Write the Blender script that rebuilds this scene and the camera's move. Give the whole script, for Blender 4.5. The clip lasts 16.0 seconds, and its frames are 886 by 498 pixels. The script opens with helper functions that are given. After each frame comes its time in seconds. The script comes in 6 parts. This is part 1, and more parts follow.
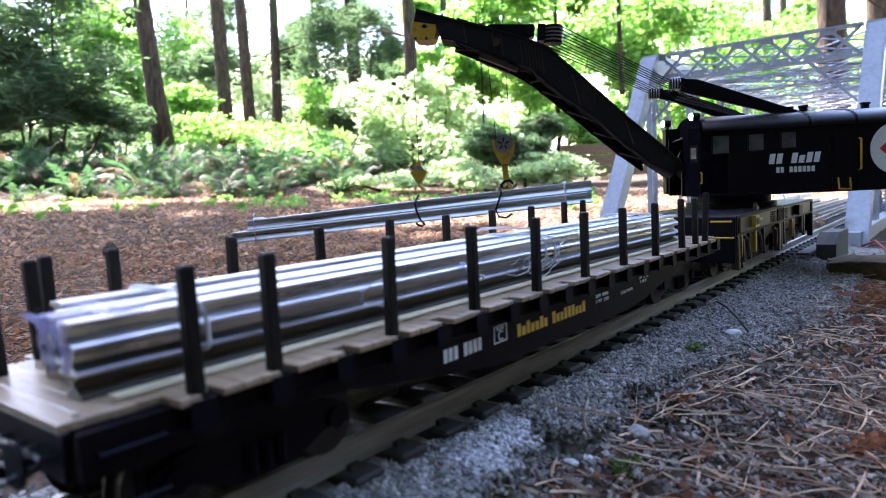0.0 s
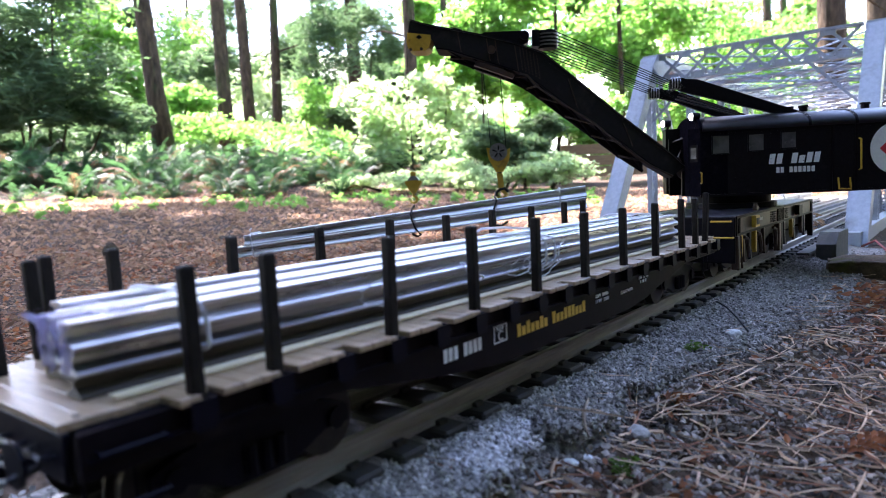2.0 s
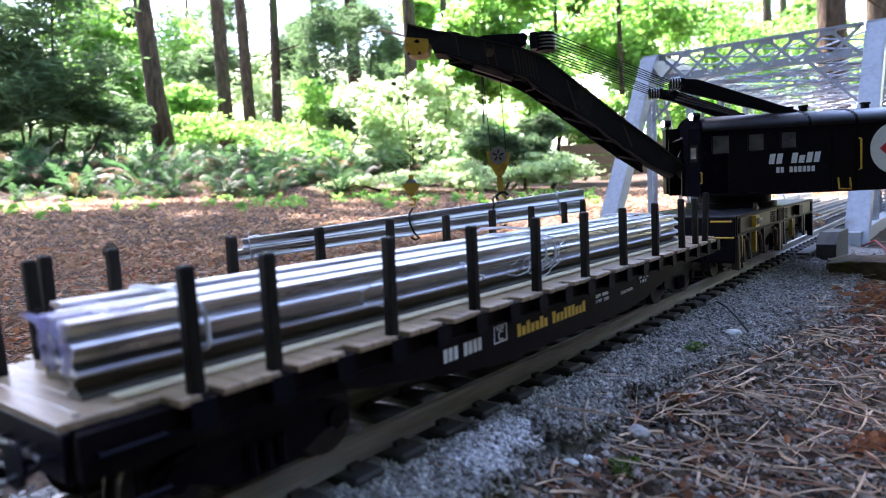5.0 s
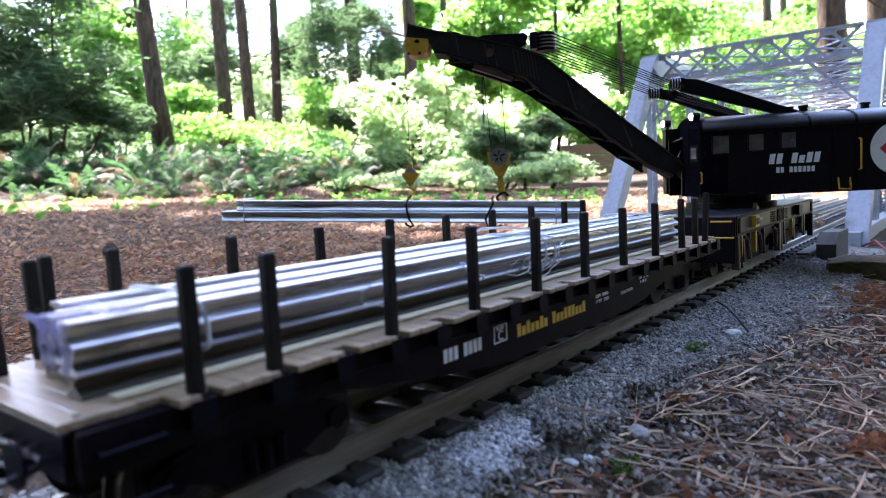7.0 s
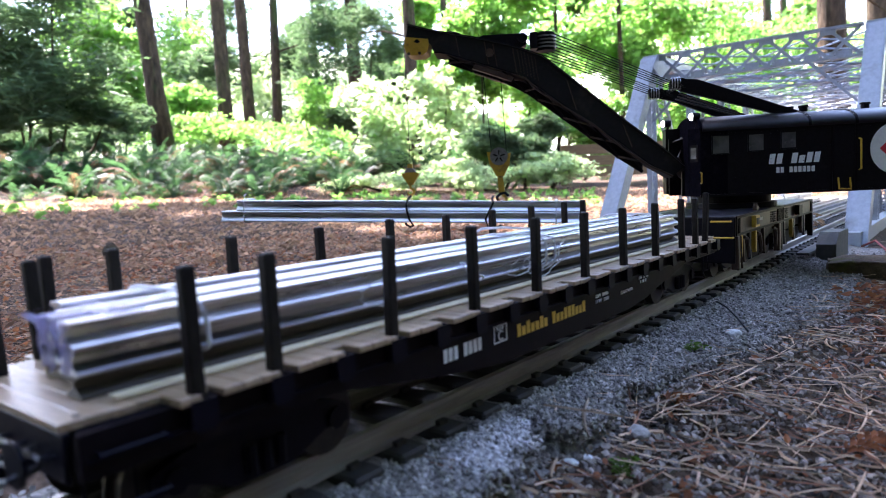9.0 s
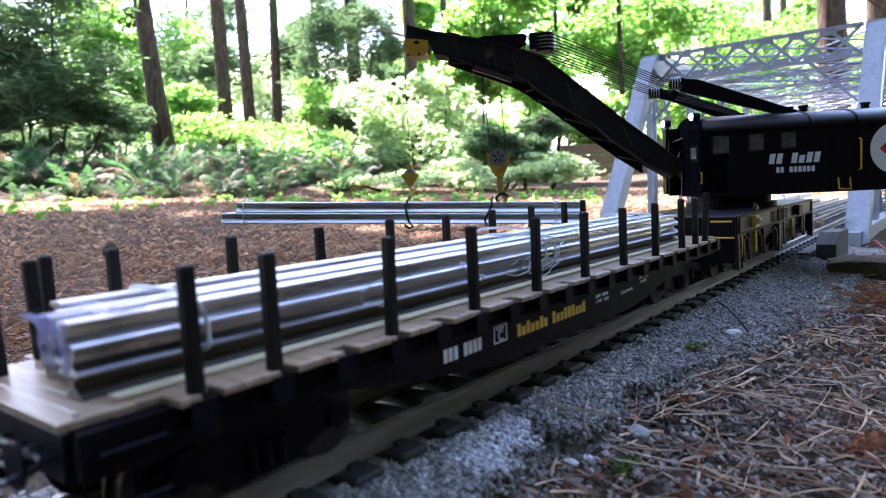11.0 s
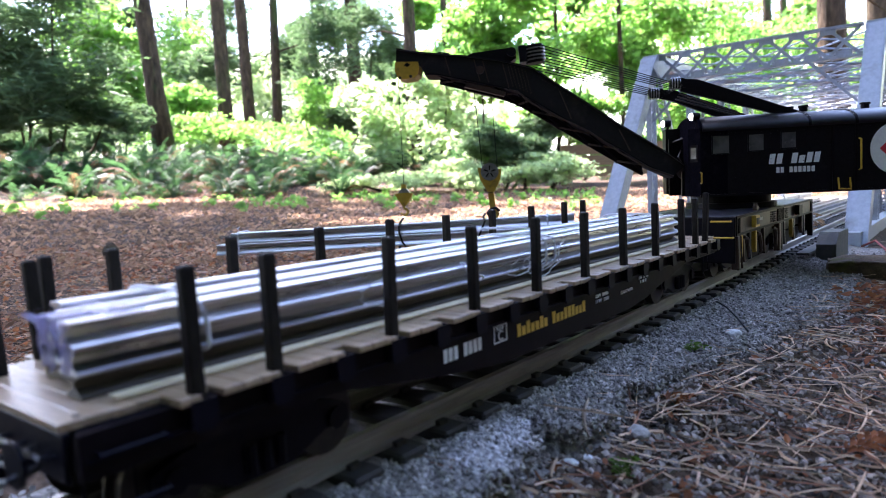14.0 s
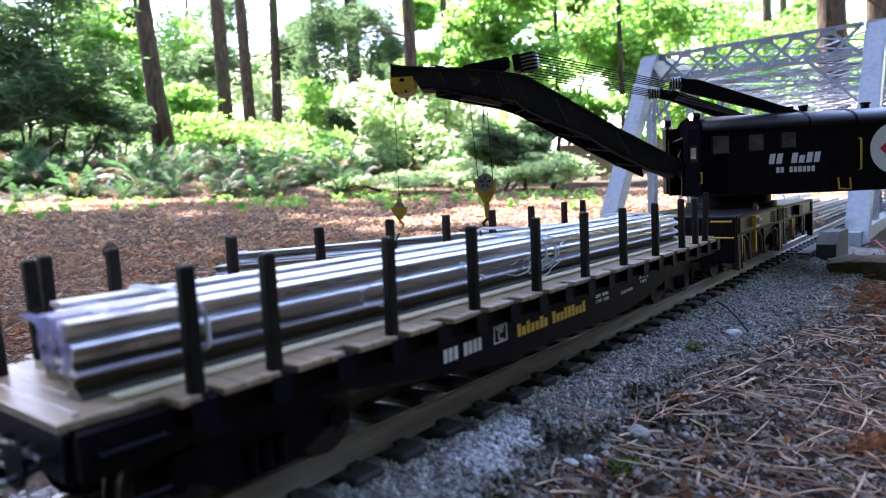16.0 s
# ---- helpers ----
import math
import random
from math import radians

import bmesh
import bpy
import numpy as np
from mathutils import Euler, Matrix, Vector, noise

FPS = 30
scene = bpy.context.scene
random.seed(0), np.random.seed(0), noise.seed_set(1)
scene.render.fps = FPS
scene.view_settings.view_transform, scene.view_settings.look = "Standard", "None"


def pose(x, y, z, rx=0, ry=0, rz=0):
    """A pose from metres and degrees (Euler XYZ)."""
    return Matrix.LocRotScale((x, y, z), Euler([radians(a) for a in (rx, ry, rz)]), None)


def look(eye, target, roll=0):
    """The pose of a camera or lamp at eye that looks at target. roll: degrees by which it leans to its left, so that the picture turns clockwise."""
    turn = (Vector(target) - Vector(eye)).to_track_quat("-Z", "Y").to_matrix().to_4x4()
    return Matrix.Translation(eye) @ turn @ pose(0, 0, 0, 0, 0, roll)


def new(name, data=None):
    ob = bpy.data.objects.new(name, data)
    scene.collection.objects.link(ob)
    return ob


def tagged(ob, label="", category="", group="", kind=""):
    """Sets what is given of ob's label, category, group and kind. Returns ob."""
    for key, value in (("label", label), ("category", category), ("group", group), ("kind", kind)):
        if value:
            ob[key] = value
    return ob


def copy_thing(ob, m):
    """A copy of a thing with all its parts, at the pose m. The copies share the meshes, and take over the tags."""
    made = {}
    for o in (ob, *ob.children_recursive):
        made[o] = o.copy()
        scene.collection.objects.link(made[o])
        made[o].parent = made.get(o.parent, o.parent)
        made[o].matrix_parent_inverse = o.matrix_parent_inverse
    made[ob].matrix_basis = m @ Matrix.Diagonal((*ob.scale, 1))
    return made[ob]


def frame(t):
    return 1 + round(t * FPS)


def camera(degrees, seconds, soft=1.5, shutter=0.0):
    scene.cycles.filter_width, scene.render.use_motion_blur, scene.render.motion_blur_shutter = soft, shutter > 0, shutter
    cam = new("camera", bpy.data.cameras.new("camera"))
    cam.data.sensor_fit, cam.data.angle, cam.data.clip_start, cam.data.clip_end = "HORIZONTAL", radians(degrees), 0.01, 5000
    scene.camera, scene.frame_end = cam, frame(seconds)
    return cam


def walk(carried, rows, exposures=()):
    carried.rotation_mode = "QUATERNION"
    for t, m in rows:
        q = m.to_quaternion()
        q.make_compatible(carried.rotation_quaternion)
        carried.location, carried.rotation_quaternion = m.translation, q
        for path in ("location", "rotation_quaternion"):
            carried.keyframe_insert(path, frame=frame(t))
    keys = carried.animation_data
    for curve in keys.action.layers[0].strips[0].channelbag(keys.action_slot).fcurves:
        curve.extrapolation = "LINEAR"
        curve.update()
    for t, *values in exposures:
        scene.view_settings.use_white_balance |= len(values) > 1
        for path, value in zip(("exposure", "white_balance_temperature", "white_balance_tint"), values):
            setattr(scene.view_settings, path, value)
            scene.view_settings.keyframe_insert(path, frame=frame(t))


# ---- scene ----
cam = camera(66.85, 16.0, soft=0.95)
cam.data.dof.use_dof = True
cam.data.dof.focus_distance = 0.62
cam.data.dof.aperture_fstop = 12.5
EYE = (-0.1159, -0.1736, 0.0554)
VIEW = pose(*EYE) @ pose(0, 0, 0, 0, 0, 38.193 - 90) @ pose(0, 0, 0, 90 - 5.280) @ pose(0, 0, 0, 0, 0, -2.734)
walk(cam, [(0.0, VIEW), (16.0, VIEW)], exposures=[(0.0, 3.36, 6330, 26), (4.0, 3.32, 6330, 26), (9.0, 3.28, 6330, 26), (16.0, 3.23, 6330, 26)])

# ---- world and sun ----
SUN_AZ, SUN_EL = radians(72), radians(50)
world = bpy.data.worlds.new("world")
scene.world = world
world.use_nodes = True
wn = world.node_tree
sky = wn.nodes.new("ShaderNodeTexSky")
sky.sky_type, sky.sun_disc = "NISHITA", False
sky.sun_elevation, sky.sun_rotation = SUN_EL, radians(90) - SUN_AZ
wn.nodes["Background"].inputs["Strength"].default_value = 0.125
wn.links.new(sky.outputs[0], wn.nodes["Background"].inputs["Color"])
sun_data = bpy.data.lights.new("sun", "SUN")
sun_data.energy, sun_data.angle, sun_data.color = 4.6, radians(0.6), (1.0, 0.96, 0.90)
sun = new("sun", sun_data)
SUN_DIR = Vector((math.cos(SUN_AZ) * math.cos(SUN_EL), math.sin(SUN_AZ) * math.cos(SUN_EL), math.sin(SUN_EL)))
sun.matrix_basis = look(SUN_DIR * 30, (0, 0, 0))

# ---- materials ----


def material(name, low, high, scale=40.0, rough=0.6, metal=0.0, bump=0.2, bump_scale=None, detail=6.0, random_value=0.0, spots=None, spot_scale=3.0, spot_at=0.6, stretch=(1, 1, 1), depth=0.001, spec=0.5, translucent=None, island=0.0):
    """A surface of two colours in fine grain, larger blotches in a third, relief, and a change from piece to piece."""
    m = bpy.data.materials.new(name)
    m.use_nodes = True
    nt = m.node_tree
    b = nt.nodes["Principled BSDF"]
    tc = nt.nodes.new("ShaderNodeTexCoord")
    mp = nt.nodes.new("ShaderNodeMapping")
    mp.inputs["Scale"].default_value = stretch
    nt.links.new(tc.outputs["Object"], mp.inputs["Vector"])

    def noise_at(s, d=detail):
        n = nt.nodes.new("ShaderNodeTexNoise")
        n.inputs["Scale"].default_value, n.inputs["Detail"].default_value, n.inputs["Roughness"].default_value = s, d, 0.62
        nt.links.new(mp.outputs[0], n.inputs["Vector"])
        return n

    def mix(f, a, c):
        x = nt.nodes.new("ShaderNodeMix")
        x.data_type = "RGBA"
        for sock, v in ((x.inputs[0], f), (x.inputs[6], a), (x.inputs[7], c)):
            if isinstance(v, bpy.types.NodeSocket):
                nt.links.new(v, sock)
            else:
                sock.default_value = v if isinstance(v, float) else (*v, 1)
        return x.outputs[2]

    def ramp(sock, a, c):
        r = nt.nodes.new("ShaderNodeMapRange")
        r.inputs["From Min"].default_value, r.inputs["From Max"].default_value = a, c
        nt.links.new(sock, r.inputs["Value"])
        return r.outputs[0]

    fine = noise_at(scale)
    col = mix(ramp(fine.outputs["Fac"], 0.3, 0.7), low, high)
    if spots:
        col = mix(ramp(noise_at(spot_scale, 4.0).outputs["Fac"], spot_at, spot_at + 0.12), col, spots)
    if random_value or island:
        if island:
            g = nt.nodes.new("ShaderNodeNewGeometry")
            rnd = g.outputs["Random Per Island"]
        else:
            rnd = nt.nodes.new("ShaderNodeObjectInfo").outputs["Random"]
        h = nt.nodes.new("ShaderNodeHueSaturation")
        r = nt.nodes.new("ShaderNodeMapRange")
        amt = random_value or island
        r.inputs["To Min"].default_value, r.inputs["To Max"].default_value = 1 - amt, 1 + amt
        nt.links.new(rnd, r.inputs["Value"])
        nt.links.new(r.outputs[0], h.inputs["Value"])
        nt.links.new(col, h.inputs["Color"])
        col = h.outputs[0]
    nt.links.new(col, b.inputs["Base Color"])
    b.inputs["Metallic"].default_value = metal
    b.inputs["Specular IOR Level"].default_value = spec
    rr = nt.nodes.new("ShaderNodeMapRange")
    rr.inputs["To Min"].default_value, rr.inputs["To Max"].default_value = max(0.03, rough - 0.1), min(1.0, rough + 0.1)
    nt.links.new(fine.outputs["Fac"], rr.inputs["Value"])
    nt.links.new(rr.outputs[0], b.inputs["Roughness"])
    if bump:
        bp = nt.nodes.new("ShaderNodeBump")
        bp.inputs["Strength"].default_value, bp.inputs["Distance"].default_value = bump, depth
        nt.links.new(noise_at(bump_scale or scale).outputs["Fac"], bp.inputs["Height"])
        nt.links.new(bp.outputs[0], b.inputs["Normal"])
    if translucent:
        tr = nt.nodes.new("ShaderNodeBsdfTranslucent")
        ms = nt.nodes.new("ShaderNodeMixShader")
        nt.links.new(mix(0.5, col, translucent), tr.inputs["Color"])
        ms.inputs[0].default_value = 0.55
        nt.links.new(b.outputs[0], ms.inputs[1])
        nt.links.new(tr.outputs[0], ms.inputs[2])
        nt.links.new(ms.outputs[0], nt.nodes["Material Output"].inputs["Surface"])
    return m


def glow(name, colour, strength):
    m = bpy.data.materials.new(name)
    m.use_nodes = True
    b = m.node_tree.nodes["Principled BSDF"]
    b.inputs["Base Color"].default_value = b.inputs["Emission Color"].default_value = (*colour, 1)
    b.inputs["Emission Strength"].default_value = strength
    return m


BLACK = material("black_paint", (0.0055, 0.0045, 0.0068), (0.0095, 0.0082, 0.0115), 300, 0.42, spots=(0.017, 0.013, 0.015), spot_scale=40, spot_at=0.60, bump=0.10, depth=0.0004, spec=0.10)
# copy of the black paint, darker and without sheen, for a shaded front
FRONT_DARK = material("front_shade_black", (0.004, 0.0036, 0.006), (0.008, 0.007, 0.011), 250, 0.9, spots=(0.012, 0.010, 0.013), spot_scale=45, spot_at=0.6, bump=0.1, depth=0.0004, spec=0.0)
BLACK_CAR = material("dark_blue_black_paint", (0.0025, 0.0025, 0.007), (0.005, 0.0045, 0.012), 250, 0.42, spots=(0.010, 0.008, 0.013), spot_scale=45, spot_at=0.6, bump=0.1, depth=0.0004, spec=0.10)
BLACK_SIDE = material("faded_black_paint", (0.0050, 0.0034, 0.0056), (0.0088, 0.0064, 0.0092), 200, 0.5, spec=0.07, spots=(0.016, 0.011, 0.012), spot_scale=30, spot_at=0.6, bump=0.1, depth=0.0004)
ROOF = material("roof_paint", (0.0075, 0.0072, 0.011), (0.0135, 0.0132, 0.019), 120, 0.36, spots=(0.024, 0.022, 0.026), spot_scale=25, spot_at=0.62, bump=0.06, depth=0.0004, spec=0.24)
CRANE_GREY = material("dusty_dark_paint", (0.036, 0.022, 0.017), (0.064, 0.042, 0.033), 160, 0.42, spec=0.25, spots=(0.014, 0.010, 0.010), spot_scale=40, spot_at=0.54, bump=0.1, depth=0.0004)
YELLOW = material("yellow_paint", (0.46, 0.275, 0.022), (0.60, 0.37, 0.04), 200, 0.42, spots=(0.27, 0.16, 0.035), spot_scale=70, spot_at=0.60, bump=0.1, depth=0.0004)
YELLOW_INK = material("yellow_lettering", (0.58, 0.36, 0.04), (0.68, 0.42, 0.06), 300, 0.5, bump=0.0)
WHITE_INK = material("white_lettering", (0.74, 0.74, 0.75), (0.86, 0.86, 0.86), 300, 0.5, bump=0.0)
RED_INK = material("red_lettering", (0.55, 0.03, 0.04), (0.65, 0.04, 0.06), 300, 0.5, bump=0.0)
DECK = material("pale_deck_wood", (0.27, 0.18, 0.105), (0.50, 0.365, 0.235), 90, 0.33, random_value=0.14, spots=(0.17, 0.105, 0.065), spot_scale=38, spot_at=0.57, stretch=(6, 1, 6), bump=0.25, depth=0.0004, spec=0.8)
STRIP = material("pale_cream", (0.60, 0.50, 0.31), (0.76, 0.67, 0.46), 120, 0.5, stretch=(1, 8, 8), spots=(0.42, 0.33, 0.2), spot_scale=50, spot_at=0.6, bump=0.3, depth=0.0004)
DUNNAGE = material("grey_timber", (0.10, 0.085, 0.065), (0.19, 0.16, 0.12), 120, 0.75, stretch=(1, 8, 8), spots=(0.05, 0.045, 0.04), spot_scale=20, spot_at=0.58, bump=0.4, depth=0.0005)
STAKE = material("stained_stake_wood", (0.014, 0.012, 0.011), (0.032, 0.027, 0.024), 240, 0.62, spec=0.07, stretch=(5, 5, 1), random_value=0.3, bump=0.3, depth=0.0004)
STAKE_TOP = material("stake_end_grain", (0.05, 0.055, 0.05), (0.09, 0.095, 0.085), 400, 0.8, bump=0.2, depth=0.0003)
ALU = material("drawn_metal", (0.52, 0.53, 0.56), (0.84, 0.85, 0.89), 110, 0.29, metal=1.0, random_value=0.16, stretch=(0.10, 2, 2), spots=(0.13, 0.12, 0.11), spot_scale=34, spot_at=0.60, bump=0.06, depth=0.0002)
STEEL_RAIL = material("weathered_rail", (0.22, 0.195, 0.185), (0.46, 0.42, 0.405), 60, 0.34, metal=0.25, stretch=(0.3, 3, 3), spots=(0.09, 0.075, 0.068), spot_scale=22, spot_at=0.56, bump=0.4, depth=0.0004)
DARK_RAIL = material("dark_brown_metal", (0.05, 0.043, 0.035), (0.12, 0.10, 0.08), 120, 0.5, metal=0.5, stretch=(0.2, 3, 3), spots=(0.03, 0.028, 0.025), spot_scale=25, spot_at=0.55, bump=0.3, depth=0.0004)
TIE = material("tie_plastic", (0.018, 0.016, 0.016), (0.04, 0.036, 0.034), 150, 0.75, random_value=0.3, stretch=(3, 1, 3), bump=0.35, depth=0.0006)
WHEEL = material("wheel_metal", (0.02, 0.018, 0.018), (0.05, 0.045, 0.042), 160, 0.45, metal=0.5, bump=0.1, depth=0.0004)
CABLE = material("dark_cable", (0.006, 0.006, 0.006), (0.014, 0.014, 0.014), 300, 0.6, bump=0.0, spec=0.15)
SHEAVE = material("turned_metal", (0.22, 0.22, 0.23), (0.40, 0.40, 0.42), 300, 0.35, metal=0.9, bump=0.1, depth=0.0003)
PANE = material("window_pane", (0.045, 0.045, 0.048), (0.11, 0.11, 0.115), 60, 0.14, spots=(0.16, 0.16, 0.165), spot_scale=70, spot_at=0.6, bump=0.05, depth=0.0003)
WRAP = material("cling_film", (0.46, 0.42, 0.82), (0.74, 0.70, 0.98), 90, 0.16, bump=0.8, bump_scale=160, depth=0.0015)
WRAP.node_tree.nodes["Principled BSDF"].inputs["Alpha"].default_value = 0.5
TIE_WRAP = material("white_cable_tie", (0.62, 0.63, 0.68), (0.78, 0.79, 0.84), 150, 0.4, bump=0.1, depth=0.0003)
BRIDGE = material("silver_bridge_paint", (0.33, 0.37, 0.44), (0.45, 0.49, 0.56), 120, 0.42, metal=0.15, spots=(0.26, 0.27, 0.29), spot_scale=14, spot_at=0.6, bump=0.12, depth=0.0005)
CONCRETE = material("grey_cast_block", (0.060, 0.060, 0.056), (0.10, 0.10, 0.093), 90, 0.8, spots=(0.14, 0.135, 0.115), spot_scale=18, spot_at=0.56, bump=0.4, depth=0.001)
MOSS = material("mossy_timber", (0.055, 0.035, 0.020), (0.17, 0.11, 0.065), 70, 0.95, spots=(0.10, 0.085, 0.022), spot_scale=26, spot_at=0.52, bump=1.0, depth=0.006)
GROUND = material("forest_soil", (0.040, 0.025, 0.017), (0.13, 0.083, 0.056), 60, 0.95, detail=9.0, spots=(0.20, 0.135, 0.092), spot_scale=3.2, spot_at=0.56, bump=1.0, bump_scale=90, depth=0.012, spec=0.2)
BALLAST = material("ballast_stone", (0.20, 0.185, 0.175), (0.46, 0.425, 0.405), 260, 0.85, spots=(0.12, 0.108, 0.105), spot_scale=25, spot_at=0.56, bump=0.6, depth=0.0008, island=0.6)
STONE = material("single_ballast_stone", (0.24, 0.222, 0.21), (0.50, 0.46, 0.44), 260, 0.85, spots=(0.14, 0.128, 0.125), spot_scale=200, spot_at=0.58, bump=0.6, depth=0.0008, random_value=0.45)
MORTAR = material("pale_mortar_crust", (0.44, 0.42, 0.43), (0.68, 0.65, 0.66), 240, 0.85, spots=(0.25, 0.235, 0.23), spot_scale=70, spot_at=0.60, bump=0.6, depth=0.0008, island=0.4)
GRAVEL = material("dark_gravel", (0.14, 0.113, 0.099), (0.40, 0.335, 0.30), 200, 0.7, spots=(0.055, 0.044, 0.04), spot_scale=30, spot_at=0.55, bump=0.5, depth=0.0008, island=0.75)
BED = material("bonded_ballast_bed", (0.13, 0.12, 0.113), (0.34, 0.315, 0.30), 320, 0.9, spots=(0.07, 0.063, 0.06), spot_scale=120, spot_at=0.56, bump=1.0, bump_scale=280, depth=0.003)
NEEDLE = material("dry_needle", (0.28, 0.155, 0.086), (0.70, 0.49, 0.33), 60, 0.5, island=0.65, bump=0.2, depth=0.0003)
NEEDLE_RED = material("rusty_needle", (0.13, 0.045, 0.024), (0.34, 0.15, 0.08), 60, 0.65, island=0.5, bump=0.2, depth=0.0003)
DRYLEAF = material("dry_leaf", (0.15, 0.046, 0.025), (0.40, 0.160, 0.080), 70, 0.75, island=0.6, bump=0.3, depth=0.0008, translucent=(0.46, 0.18, 0.06))
LITTER = material("leaf_litter", (0.12, 0.054, 0.034), (0.47, 0.305, 0.21), 20, 0.8, island=0.8, bump=0.3, depth=0.002, translucent=(0.55, 0.33, 0.17))
BARK = material("fir_bark", (0.014, 0.010, 0.007), (0.115, 0.080, 0.048), 6, 0.95, detail=10.0, stretch=(3, 3, 0.55), spots=(0.045, 0.07, 0.018), spot_scale=1.1, spot_at=0.52, bump=1.0, depth=0.06, spec=0.2)
LEAF = material("broad_leaf", (0.085, 0.20, 0.035), (0.16, 0.32, 0.07), 3, 0.5, island=0.5, bump=0.0, translucent=(0.42, 0.82, 0.16))
# sunlit copy of the leaf: overexposed light painted as a paler colour
LEAF_SUNLIT = material("sunlit_pale_leaf", (0.30, 0.42, 0.19), (0.46, 0.58, 0.30), 3, 0.5, island=0.4, bump=0.0, translucent=(0.66, 0.86, 0.42))
CONIFER = material("conifer_spray", (0.055, 0.10, 0.048), (0.11, 0.175, 0.085), 4, 0.6, island=0.5, bump=0.0, translucent=(0.17, 0.31, 0.11))
FERN = material("fern_frond", (0.026, 0.060, 0.030), (0.056, 0.110, 0.052), 8, 0.55, random_value=0.6, bump=0.0, spec=0.3, translucent=(0.10, 0.25, 0.07))
FERN_DEAD = material("dead_fern_frond", (0.10, 0.055, 0.03), (0.22, 0.14, 0.08), 8, 0.7, random_value=0.4, bump=0.0, spec=0.2, translucent=(0.3, 0.18, 0.08))
TIMBER = material("fence_timber", (0.22, 0.15, 0.08), (0.34, 0.24, 0.13), 12, 0.85, stretch=(1, 6, 6), bump=0.4, depth=0.004)
BOOM_BLACK = material("boom_paint", (0.010, 0.0095, 0.011), (0.017, 0.016, 0.018), 220, 0.42, spots=(0.028, 0.025, 0.024), spot_scale=35, spot_at=0.58, bump=0.12, depth=0.0005, spec=0.18)
MOSS_GREEN = material("green_moss", (0.05, 0.10, 0.02), (0.12, 0.20, 0.05), 200, 0.9, island=0.4, bump=0.0, translucent=(0.2, 0.35, 0.06))
QUARTZ = material("white_quartz", (0.62, 0.62, 0.63), (0.82, 0.82, 0.82), 300, 0.5, bump=0.4, depth=0.0006)
LAMP = glow("lit_lamp", (1.0, 0.98, 0.96), 1.6)
RED_WIRE = material("red_wire", (0.30, 0.04, 0.03), (0.42, 0.06, 0.05), 200, 0.5, bump=0.0)

# ---- mesh helpers ----


